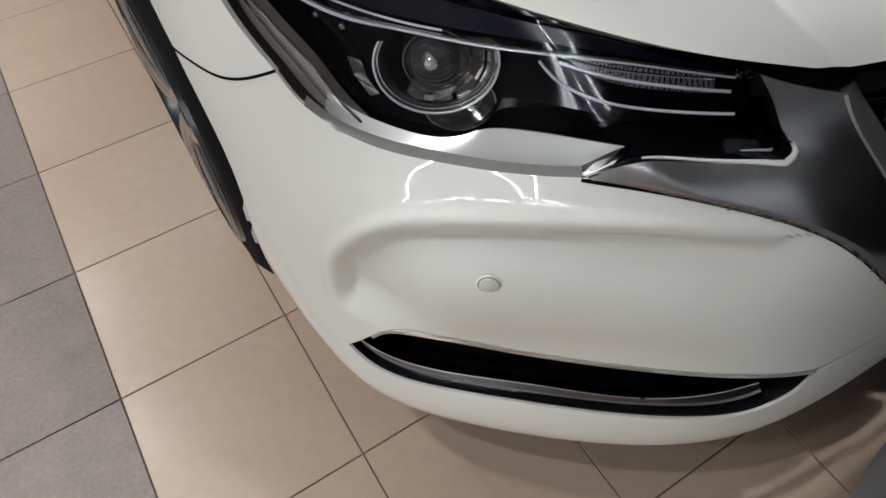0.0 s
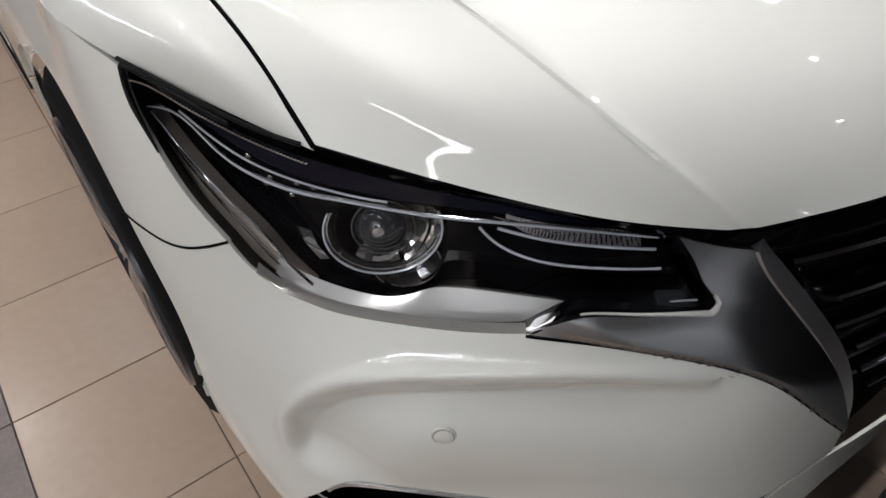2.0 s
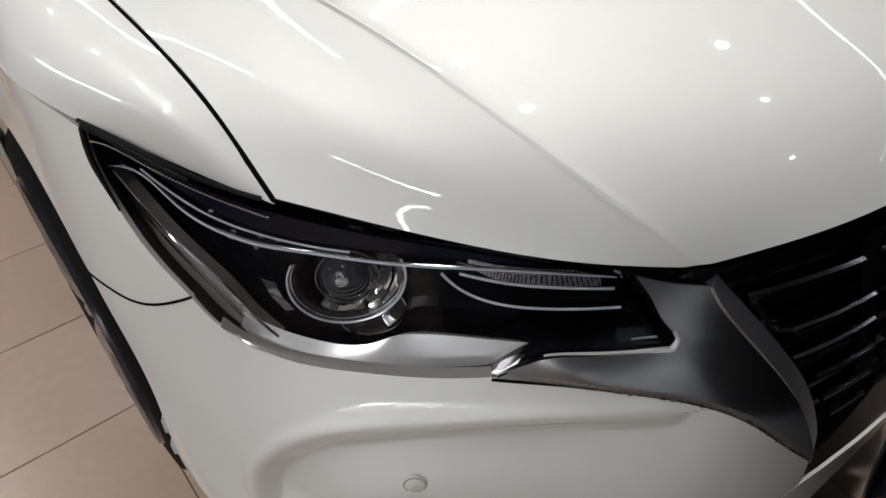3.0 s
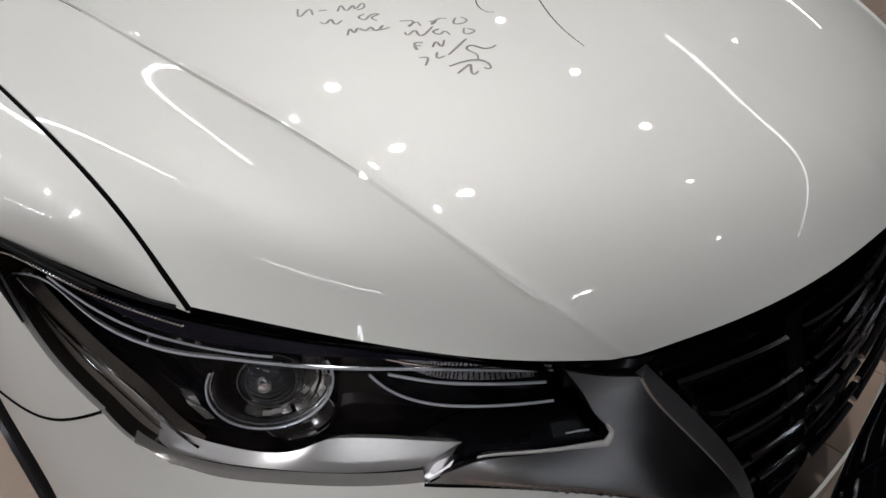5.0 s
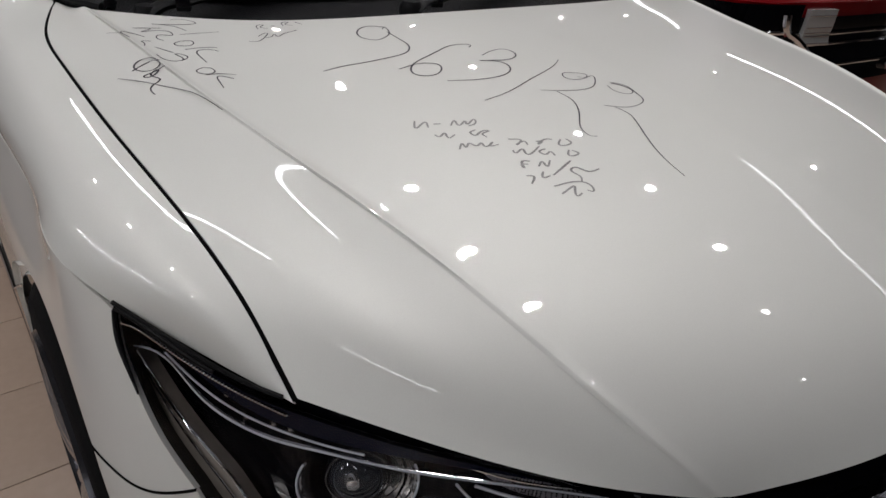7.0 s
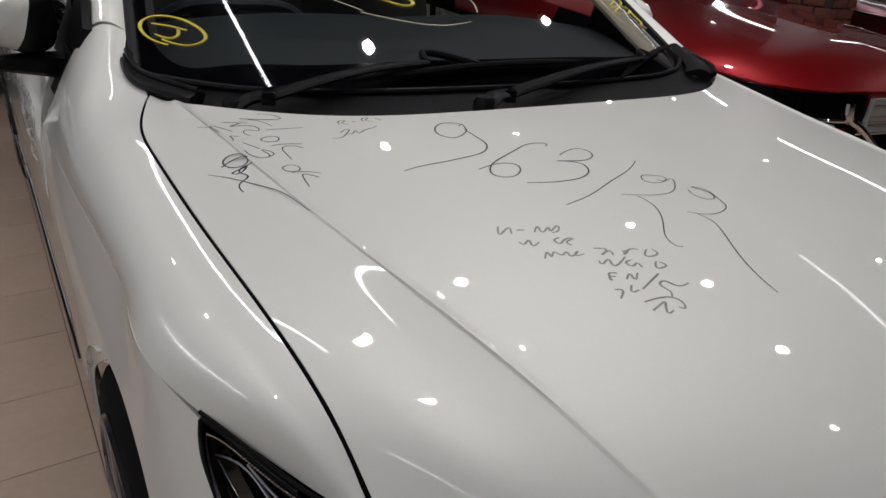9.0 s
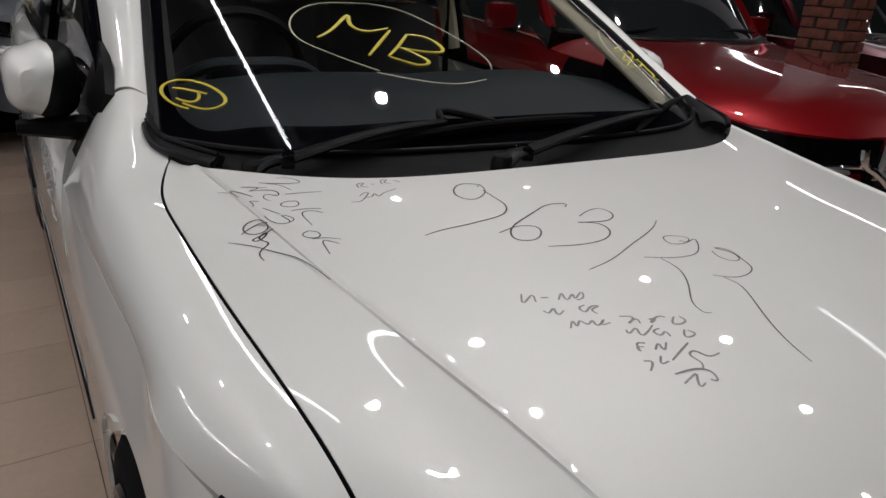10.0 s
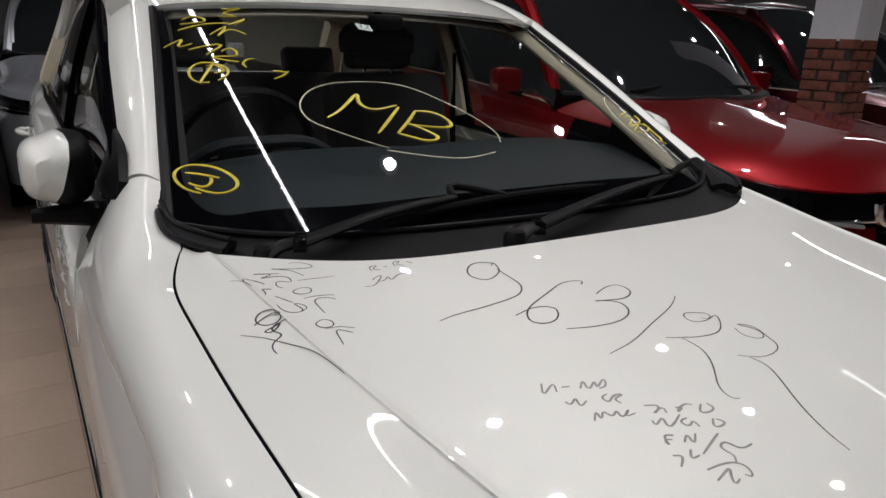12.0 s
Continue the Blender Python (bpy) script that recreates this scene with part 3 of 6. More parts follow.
def headlight(m, side):
    def flipped(bm):
        if side == -1:
            bm.transform(Matrix.Diagonal((-1, 1, 1, 1)))
            bmesh.ops.reverse_faces(bm, faces=bm.faces)
        return bm

    def bit(name, bm, mat, label=""):
        return part(name, flipped(bm), mat, lamp, label)

    lamp = part("headlight", panel(m(housing_pts), flip=side == 1, lip=.01), GLOSS_BLACK, car, "clear headlight with chrome trim and a projector")
    walls = np.stack([np.concatenate([lens_pts[0], lens_pts[1:, -1], lens_pts[-1][::-1]]), np.concatenate([housing_pts[0], housing_pts[1:, -1], housing_pts[-1][::-1]])])
    wall = bmesh.new()
    grid(wall, walls - np.array((0, 0, .003)))
    bit("housing_wall", wall, GLOSS_BLACK)
    lens = part("lens", panel(m(lens_pts + np.array((.0015, .0020, -.0012))), flip=side == 1, lip=.006), LENS, lamp, "clear plastic lens")
    lens.visible_shadow = False
    bezel = panel(between(LAMP, even(on(LAMP, [(.535, .975), (.508, .975), (.472, .968), (.425, .975), (.351, .978), (.297, .972)]), 80), even(on(LAMP, [(.535, .968), (.516, .940), (.492, .918), (.452, .924), (.405, .941), (.348, .952), (.290, .957)]), 80), 8), flip=True)
    bit("bezel", bezel, NAVY, "dark blue upper bezel")
    guide = LAMP(*line(LED, 60).T) + FORE
    bit("light_guide", tube(guide, np.interp(np.linspace(0, 1, 60), [0, .12, .28, .5, 1], [.0008, .0014, .0021, .0015, .0010])), LIGHT_GUIDE, "pale light guide bar")
    bit("guide_edge", tube(guide + np.array((-.001, -.001, .0042)), .0008, 6), CHROME)
    bit("light_guide", tube(LAMP(*on(LAMP, LED_UPPER).T) + FORE, .0012), LIGHT_GUIDE)
    bit("trim_blade", tube(LAMP(*line([(.308, .983), (.284, .955)], 8).T), [.0028] * 5 + [.002] * 3), LIGHT_GUIDE)
    bit("chrome_strip", panel(between(LAMP, even(on(LAMP, STRIP_TOP), 80), even(on(LAMP, STRIP_LOW), 80), 12) + np.linspace(0, 1, 12)[:, None, None] * np.array((-.008, -.010, 0)), flip=True, lip=.012), BRUSHED, "bright silver strip along the lower edge")
    bit("side_reflector", panel(between(LAMP, even(on(LAMP, SKIRT_IN), 60), even(on(LAMP, SKIRT_OUT), 60), 8), flip=True), REFLECT, "smoked chrome side reflector")
    for k, edge_run in enumerate((SKIRT_IN, SKIRT_MID)):
        bit("reflector_edge", tube(LAMP(*on(LAMP, edge_run).T) + np.array((-.002, -.003, .001)), .0016 - .0005 * k, 6), CHROME)
    # projector: a deep black bowl, a domed lens with its bright core, a chrome collar open at the top
    c = Vector(LAMP(.441, .866)) - aim * .012

    def arc(r, h, lo, hi, n=48, squash=.90, dx=0.0, dy=0.0):
        return [(math.cos(a) * r + dx, math.sin(a) * r * squash + dy, h) for a in np.linspace(radians(lo), radians(hi), n)]

    def sector(rings, lo, hi, n, wobble, seed, dx=0.0, dy=0.0):
        """A fan of flat mirror facets between rings of (radius, depth)."""
        out_bm, dice = bmesh.new(), random.Random(seed)
        step = (hi - lo) / n
        for k in range(n):
            for (r0, h0), (r1, h1) in zip(rings, rings[1:]):
                t0, t1 = dice.uniform(-wobble, wobble), dice.uniform(-wobble, wobble)
                grid(out_bm, np.array([arc(r0, h0 + t0, lo + k * step, lo + (k + 1) * step, 3, dx=dx, dy=dy), arc(r1, h1 + t1, lo + k * step, lo + (k + 1) * step, 3, dx=dx, dy=dy)]))
        return out_bm

    bit("projector_bowl", aimed(lathe([(.047, .002), (.044, -.004), (.038, -.014), (.034, -.03)], 40, "z"), c), GLOSS_BLACK)
    bit("projector_lens", aimed(lathe([(0, .016), (.010, .0152), (.020, .011), (.027, .004), (.030, -.005), (.030, -.02)], 40, "z"), c + aim * .002), PROJ, "round projector lens")
    bit("lens_rim", aimed(tube(arc(.0312, .002, -180, 180, 44, 1.0), .0011, 6), c), SMOKE_RIM)
    bit("projector_bulb", aimed(lathe([(0, .006), (.006, .004), (.009, -.004), (.010, -.014)], 20, "z"), c + aim * .013 + Vector((-.006, 0, .008))), LAMP_SILVER)
    bit("projector_ring", aimed(tube(arc(.0585, .010, -208, 22, 60), .0013, 8), c), LIGHT_GUIDE, "clear ring round the projector")
    bit("projector_ring", aimed(tube(arc(.0555, .005, -208, 22, 60), .0016, 6), c), CHROME)
    bit("collar", aimed(sector([(.0475, -.006), (.0515, .001), (.0575, .008)], -205, -60, 16, .0006, 5), c), SMOKE_RIM, "smoked chrome collar under the lens")
    bit("reflector", aimed(sector([(.034, -.012), (.0435, -.003), (.051, .002), (.058, .009)], -66, 30, 6, .0022, 9), c), LAMP_SILVER, "faceted chrome reflector beside the projector")
    bit("reflector", aimed(sector([(.036, -.010), (.044, -.004), (.050, .000)], -128, -72, 5, .0024, 3), c), LAMP_SILVER)
    # low clear cup under the collar
    bit("clear_cup", aimed(sector([(.012, -.012), (.024, -.007), (.034, .004)], -175, 25, 9, .0035, 12, .022, -.045), c), SMOKE_RIM, "clear cup under the projector")
    bit("cup_facet", aimed(sector([(.008, -.006), (.022, -.002)], -215, -110, 2, .002, 6, .026, -.036), c), LAMP_SILVER)
    bit("cup_rim", aimed(tube(arc(.0352, .006, -178, 32, 36, .90, .022, -.045), .0014, 6), c), CHROME)
    side_fin = bmesh.new()
    grid(side_fin, np.array([[(-.084, .004, -.004), (-.079, -.016, -.003), (-.066, -.038, -.002)], [(-.070, .004, .006), (-.066, -.014, .006), (-.056, -.032, .006)]]))
    bit("side_fin", aimed(side_fin, c), LAMP_SILVER)
    # turn lamp: two arcs with a fine reflector between
    bit("turn_lamp", panel(between(DEEP, even(on(DEEP, [(.368, .918), (.348, .912), (.321, .911), (.284, .911)]), 40), even(on(DEEP, [(.368, .905), (.352, .884), (.318, .872), (.280, .866)]), 40), 8), flip=True), MESH_GRID, "finely ribbed turn lamp reflector")
    bit("turn_lamp_rim", tube(LAMP(*on(LAMP, TURN).T), .0014), LIGHT_GUIDE)
    bit("turn_lamp_rim", tube(LAMP(*on(LAMP, TURN_UPPER).T), .0016), LIGHT_GUIDE)
    bit("turn_lamp_rim", tube(DEEP(*on(DEEP, [(q[0], q[1] - .012) for q in TURN_UPPER]).T), .0016), CHROME)
    bit("marker_prism", box((.030, .018, .018), tuple(LAMP(.266, .775)), .002, Matrix.Rotation(radians(-35), 4, "Z")), PROJ)
    bit("prism_edge", tube(LAMP(*line([(.283, .772), (.270, .780), (.252, .778)], 8).T) + np.array((-.004, -.006, .006)), .0012, 6), LIGHT_GUIDE)
    for k, (u, v) in enumerate(((.524, .905), (.515, .880), (.507, .858), (.497, .842), (.512, .842), (.490, .868), (.480, .872))):
        bit("side_optic", aimed(lathe([(0, .004), (.003, .003), (.0045, 0)], 10, "z"), Vector(DEEP(u, v))), CHROME)
    edge = np.concatenate([line(LAMP_IN, 60)[24:], line(TRIM_UP, 40)[1:9]])
    bit("edge_trim", tube(FRONT(*edge.T) + np.array((-.0005, -.001, .001)), np.r_[np.linspace(.0012, .0020, 24), np.linspace(.0020, .0034, 12), np.linspace(.0034, .0018, 8)], 8), BRUSHED)
    # dark tube drawn as the shade under the lamp's inner edge
    bit("lamp_gap_shade", tube(FRONT(*line(LAMP_IN, 60)[3:].T) + np.array((-.0004, -.0008, -.0024)), .0012, 6), DARK)
    pearls = FRONT(*line([(.538, .998), (.508, .998), (.478, .992), (.456, .996)], 64).T) + np.array((0, 0, .002))
    bit("upper_seal", tube(pearls, .0025, 6), BLACK)
    nose_seal = FRONT(*np.concatenate([line(SKIRT[:3], 24)[::-1], line(LAMP_TOP[:4], 24)[1:]]).T)
    bit("tip_seal", tube(nose_seal, np.r_[np.linspace(.001, .003, 12), np.full(23, .003), np.linspace(.003, .0025, 12)], 8), BLACK)
    beads = FRONT(*line([(.541, .970), (.527, .978), (.508, .973), (.486, .967), (.460, .966)], 60).T) + np.array((.0015, .002, .0005))
    for q in beads:
        bead = lathe([(0, .0021), (.0016, .0014), (.0021, 0), (0, -.0021)], 6, "z")
        bmesh.ops.translate(bead, vec=Vector(q), verts=bead.verts)
        bit("bead", bead, CHROME)
    lip_low = even(on(FRONT, LAMP_LOW[1:]), 70)
    lip_up = even(on(FRONT, [(q[0], q[1] + .009) for q in LAMP_LOW[1:]]), 70)
    bit("lower_lip", panel(between(FRONT, lip_up, lip_low, 6) + np.linspace(1, 0, 6)[:, None, None] * np.array((.006, .009, -.003)), flip=True, lip=.001), LIP_GREY, "grey clear lip under the silver strip")
    return lamp


for side in (1, -1):
    m = (lambda p: p) if side == 1 else mirrored
    headlight(m, side)
    fr = part("grille_frame", panel(m(frame_pts), flip=side == 1, lip=.02), SATIN, car, "satin silver frame beside the grille", sharp=50)
    # dark tube drawn as the shade between frame and bumper
    part("frame_gap_shade", tube(m(low_edge + np.array((.0002, .0004, -.0006))), .0020, 8), DARK, fr)
    part("bevel", panel(m(bevel_pts), flip=side == 1, lip=.01), BRIGHT_SATIN, fr)

# black filler between bonnet, lamps and grille
us_f = np.linspace(0, .46, 80)
vs_f = np.where(us_f < .285, .93, .986)
fill = np.stack([FRONT(us_f, vs_f + (1.0 - vs_f) * k) for k in np.linspace(0, 1, 6)], 1) + np.array((.006, .010, -.006))
part("upper_filler", joined(panel(fill), panel(mirrored(fill), flip=True)), GLOSS_BLACK, car)

# grille: backing, five rows of bars in three groups, and a framed upper bar
GRILLE = Sheet(*(FRONT.net + np.array((0, .03, 0))), unit=7)
# the backing is near-black in place of the shade behind the bars
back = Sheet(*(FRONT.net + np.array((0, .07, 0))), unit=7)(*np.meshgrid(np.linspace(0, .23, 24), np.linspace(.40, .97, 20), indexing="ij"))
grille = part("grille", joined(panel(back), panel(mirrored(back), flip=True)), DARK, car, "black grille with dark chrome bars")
SMOKE = material("dark_chrome_bar", (0.46, 0.46, 0.49), 0.14, 1.0, vary=0.1, scale=30)


def bar(curve, name="bar", r=.0052):
    p = GRILLE(*np.asarray(curve).T)
    for q in (p, mirrored(p)):
        part(name, joined(tube(q, r, 8, flat=.8), tube(q + np.array((0, .022, -.004)), r * 1.1, 6)), SMOKE, grille)


for v, u in ((.709, .160), (.650, .163), (.588, .146), (.530, .139), (.470, .128)):
    bar(line([(u, v + .004), (u - .03, v + .002), (.094, v)], 24))
    bar(line([(.079, v), (.040, v - .012), (.004, v - .018)], 20))
bar(line([(.190, .816), (.15, .818), (.106, .812)], 24), r=.0068)
bar(line([(.190, .812), (.180, .765), (.172, .722), (.160, .709)], 14), "side_bar", .0068)
bar(line([(.090, .814), (.050, .796), (.004, .785)], 20))
for u in (.087,):
    p = GRILLE(*line([(u, .44), (u, .90)], 14).T) + np.array((0, .012, 0))
    for q in (p, mirrored(p)):
        part("rib", tube(q, .010, 6), BLACK, grille)

# lower intake: fog recess with its chrome blade, and the dark mouth below the grille
FOG = Sheet(*(FRONT.net + np.array((.02, .05, .0))), unit=7)
fog_a, fog_b = even(on(FOG, FOG_TOP[:-1]), 90), even(on(FOG, FOG_LOW), 90)
fog_pts = between(FOG, fog_a, fog_b, 12)
BRINK = Sheet(*(FRONT.net + np.array((.003, .006, .0))), unit=7)
recess = np.concatenate([between(BRINK, fog_a, fog_b, 2)[:1], fog_pts, between(BRINK, fog_a, fog_b, 2)[1:]])
blade_a = even(on(FRONT, [(.497, .240), (.480, .226), (.440, .214), (.360, .208), (.300, .204), (.262, .222), (.235, .250)]), 70)
blade_b = even(on(FRONT, [(.499, .214), (.487, .192), (.447, .181), (.360, .178), (.300, .173), (.255, .172), (.222, .194)]), 70)
blade = between(Sheet(*(FRONT.net + np.array((.006, .012, 0))), unit=7), blade_a, blade_b - np.array((0, .050)), 8)
rim_line = FRONT(*even(on(FRONT, FOG_TOP[1:-1]), 80).T) + np.array((0, 0, -.004))
FOG_PLASTIC = material("smooth_black_plastic", (0.003, 0.003, 0.0035), 0.25, vary=0.1, spec=0.25)
DARK_CHROME = material("dark_chrome", (0.22, 0.22, 0.24), 0.07, 1.0, vary=0.1, scale=12)
for side in (1, -1):
    m = (lambda p: p) if side == 1 else mirrored
    fog = part("fog_recess", panel(m(recess), flip=side == 1, lip=.002), FOG_PLASTIC, car, "black fog lamp recess with a chrome blade")
    part("blade", panel(m(blade), flip=side == 1, lip=.01), DARK_CHROME, fog, "chrome blade along the recess")
    part("blade_edge", tube(m(blade[0] + np.array((-.001, -.002, .001))), .0016, 6), CHROME, fog)
    part("upper_rim", tube(m(rim_line), .0035, 6), CHROME, fog)
    # parking sensor in the bumper
    k = np.unravel_index(np.hypot(cheek_uv[..., 0] - .3925, cheek_uv[..., 1] - .493).argmin(), cheek_uv.shape[:2])
    c, n = cheek[k], -cheek_in[k]
    sens = aimed(lathe([(0, .0022), (.0095, .0022), (.0108, .0014), (.0112, -.003)], 28, "z"), Vector(c), Vector(n))
    ringb = aimed(lathe([(.0113, .0006), (.0128, .0010), (.0138, -.001)], 28, "z"), Vector(c), Vector(n))
    groove = aimed(lathe([(.0111, .0016), (.0115, .0016)], 28, "z"), Vector(c), Vector(n))
    for bmx, nm, mt in ((sens, "parking_sensor", WHITE), (ringb, "sensor_ring", WHITE), (groove, "sensor_groove", DARK)):
        if side == -1:
            bmx.transform(Matrix.Diagonal((-1, 1, 1, 1)))
            bmesh.ops.reverse_faces(bmx, faces=bmx.faces)
        part(nm, bmx, mt, bumper)
# near-black sheet standing in for the shade inside the mouth
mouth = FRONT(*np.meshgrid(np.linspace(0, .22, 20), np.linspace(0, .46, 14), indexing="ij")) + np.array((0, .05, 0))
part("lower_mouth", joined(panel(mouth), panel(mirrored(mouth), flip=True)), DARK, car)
apron = FRONT(*np.meshgrid(np.linspace(0, .53, 60), np.linspace(0, .06, 4), indexing="ij")) + np.array((.03, .05, -.03))
apron[..., 0] = np.minimum(apron[..., 0], 0)
part("apron", joined(panel(apron), panel(mirrored(apron), flip=True)), BLACK, car)


# wheels
def wheel(parent, at, side):
    holder = new("wheel")
    holder.parent = parent
    holder.location = Vector(at) - parent.location
    s = side
    tyre = lathe([(.210, s * .078), (.232, s * .089), (.252, s * .093), (.280, s * .089), (.303, s * .076), (.314, s * .055), (.317, 0), (.314, -s * .055), (.303, -s * .08), (.27, -s * .10), (.205, -s * .085)], 72)
    part("tyre", tyre, RUBBER, None).parent = holder
    rim = lathe([(.218, s * .088), (.235, s * .092), (.231, s * .099), (.222, s * .099), (.212, s * .086), (.198, s * .02), (.19, -s * .05), (.03, -s * .03)], 56)
    part("rim", rim, RIM, None).parent = holder
    for k in range(10):
        a = 2 * math.pi * (k // 2) / 5 + (.16 if k % 2 else -.16)
        sp = bmesh.new()
        vs = []
        for r, w, h, turn in ((.03, .014, .090, 1.6), (.09, .012, .098, 1.15), (.16, .010, .101, 1.0), (.222, .012, .099, .95)):
            aa = 2 * math.pi * (k // 2) / 5 + (a - 2 * math.pi * (k // 2) / 5) * turn
            ring = []
            for dx, dw in ((-.003, -1), (0, -.6), (0, .6), (-.003, 1), (-.024, 1), (-.024, -1)):
                ring.append(sp.verts.new((s * (h + dx), r * math.cos(aa) - dw * w * math.sin(aa), r * math.sin(aa) + dw * w * math.cos(aa))))
            vs.append(ring)
        for q, w2 in zip(vs, vs[1:]):
            for i in range(6):
                sp.faces.new((q[i], q[(i + 1) % 6], w2[(i + 1) % 6], w2[i]))
        bmesh.ops.recalc_face_normals(sp, faces=sp.faces)
        part("spoke", sp, MACHINED, None, sharp=20).parent = holder
    part("hub_cap", lathe([(0, s * .086), (.022, s * .085), (.030, s * .078), (.033, s * .06)], 24), BRUSHED, None).parent = holder
    return holder


for side in (-1, 1):
    for y in (ARCH_Y, ARCH_Y + 2.70):
        wheel(car, (side * .757, y, .317), side)

# upper body: flank behind the wing, roof, pillars and windows
SIDE = Sheet(
    [(-.825, 1.42, .19), (-.83, 1.9, .19), (-.83, 2.6, .19), (-.83, 3.4, .20), (-.80, 4.2, .27)],
    [(-.842, 1.42, .30), (-.842, 1.9, .30), (-.842, 2.6, .30), (-.842, 3.4, .31), (-.81, 4.2, .36)],
    [(-.845, 1.42, .46), (-.846, 1.9, .46), (-.846, 2.6, .47), (-.846, 3.4, .48), (-.82, 4.2, .50)],
    [(-.845, 1.42, .64), (-.848, 1.9, .65), (-.85, 2.6, .67), (-.849, 3.4, .69), (-.82, 4.2, .70)],
    [(-.832, 1.42, .80), (-.838, 1.9, .82), (-.84, 2.6, .85), (-.838, 3.4, .88), (-.80, 4.2, .90)],
    [(-.806, 1.42, .882), (-.815, 1.9, .90), (-.818, 2.6, .925), (-.812, 3.4, .955), (-.77, 4.2, .97)],
    [(-.762, 1.42, .938), (-.775, 1.9, .952), (-.775, 2.6, .975), (-.765, 3.4, .998), (-.72, 4.2, 1.01)],
)
ARCH_BACK = ARCH_Y + 2.70
for side in (1, -1):
    m = (lambda p: p) if side == 1 else mirrored
    for name, u0, u1 in (("front_door", .004, .352), ("rear_door", .357, .66), ("rear_quarter", .664, 1.0)):
        uu, vv = np.meshgrid(np.linspace(u0, u1, 50), np.linspace(.10, 1, 40), indexing="ij")
        pts = SIDE(uu, vv) - np.array((0, 0, .055 if side == -1 else 0)) * vv[..., None]
        bm = panel(m(pts), flip=side == -1)
        if name != "front_door":
            cut = [f for f in bm.faces if math.hypot(f.calc_center_median().y - ARCH_BACK, f.calc_center_median().z - ARCH_Z) < ARCH_R]
            bmesh.ops.delete(bm, geom=cut, context="FACES")
        d = part(name, bm, WHITE, car)
        if name.endswith("door"):
            c = SIDE(u1 - .045, .80) * np.array((side, 1, 1))
            part("door_handle", joined(tube(line([c + np.array((-side * .005, -.09, 0)), c + np.array((-side * .034, -.05, .004)), c + np.array((-side * .036, .03, .004)), c + np.array((-side * .005, .08, 0))], 16), [.008] * 3 + [.012] * 10 + [.008] * 3, 8), tube([c + np.array((-side * .004, -.02, 0)), c + np.array((-side * .010, -.02, 0))], .022, 14)), WHITE, d)
    sill = SIDE(*np.meshgrid(np.linspace(-.04, .70, 60), np.linspace(-.02, .105, 6), indexing="ij"))
    sl = part("sill", panel(m(sill), flip=side == -1), WHITE, car)
    part("sill_strip", tube(m(SIDE(np.linspace(-.03, .68, 40), np.full(40, .118)) + np.array((-.003, 0, 0))), .007, 8), CHROME, sl, "bright strip along the sill")
    part("wheel_housing", lathe([(.345, -side * .82), (.345, -side * .60), (.05, -side * .59)], 40), DARK, car).data.transform(Matrix.Translation((0, ARCH_BACK, ARCH_Z)))
    # window line: glass, frames, pillars
    RAIL = [(-.738, 1.36, .985), (-.715, 1.58, 1.115), (-.676, 1.90, 1.295), (-.645, 2.15, 1.372), (-.630, 2.6, 1.408), (-.628, 3.0, 1.385), (-.640, 3.35, 1.27), (-.70, 3.75, 1.06)]
    BELT = [(-.752, 1.30, .945), (-.756, 1.45, .948), (-.764, 1.8, .958), (-.770, 2.2, .968), (-.770, 2.6, .982), (-.768, 3.0, .992), (-.762, 3.35, 1.002), (-.745, 3.72, 1.01)]
    rail, belt = line(RAIL, 90), line(BELT, 90) - np.array((0, 0, .055 if side == -1 else 0))
    w = np.linspace(0, 1, 10)[:, None, None]
    bow = np.sin(np.linspace(0, np.pi, 10))[:, None, None] * np.array((-.012, 0, 0))
    glass_pts = rail * (1 - w) + belt * w + bow
    for a, b in ((3, 38), (42, 84)):
        pane = panel(m(glass_pts[:, a:b] + np.array((.012, 0, 0))), flip=True, lip=.003)
        if side == -1:
            bmesh.ops.reverse_faces(pane, faces=pane.faces)
        g = part("side_window", pane, *((NEAR_GLASS, car, "near side window, tint darkened for the dim cabin, mirroring the aisle") if side == 1 else (TINTED, car, "tinted side window")))
        g.visible_shadow = False
    part("window_frame", joined(tube(m(rail), .015, 8), tube(m(belt), .012, 8)), GLOSS_BLACK, car)
    post = glass_pts[:, 37:43] + np.array((-.002, 0, 0))
    part("door_post", panel(m(post), flip=side == 1), GLOSS_BLACK, car)
    ROOF_EDGE = line([(-.645, 1.84, 1.318), (-.640, 1.95, 1.355), (-.636, 2.1, 1.395), (-.640, 2.6, 1.420), (-.636, 3.0, 1.395), (-.65, 3.35, 1.28), (-.71, 3.78, 1.06)], 80)
    part("roof_rail", tube(m(ROOF_EDGE), .030, 10), WHITE, car)
    # front pillar
    PILLAR = Sheet(
        [(-.680, 1.275, .996), (-.660, 1.36, 1.045), (-.632, 1.500, 1.132), (-.575, 1.83, 1.322)],
        [(-.702, 1.280, 1.010), (-.682, 1.37, 1.062), (-.655, 1.515, 1.150), (-.600, 1.85, 1.340)],
        [(-.724, 1.300, 1.008), (-.706, 1.39, 1.062), (-.684, 1.54, 1.152), (-.632, 1.88, 1.338)],
        [(-.742, 1.330, .985), (-.728, 1.42, 1.040), (-.710, 1.57, 1.132), (-.668, 1.92, 1.312)],
    )
    pp = PILLAR(*np.meshgrid(np.linspace(.006 if side == 1 else -.16, 1, 40), np.linspace(0, 1, 14), indexing="ij"))
    part("pillar", panel(far_side(m(pp)), flip=side == 1), WHITE, car)
    # black moulding along the windscreen
    mould = SCREEN(np.full(40, 1.012), np.linspace(-.02, 1.0, 40))
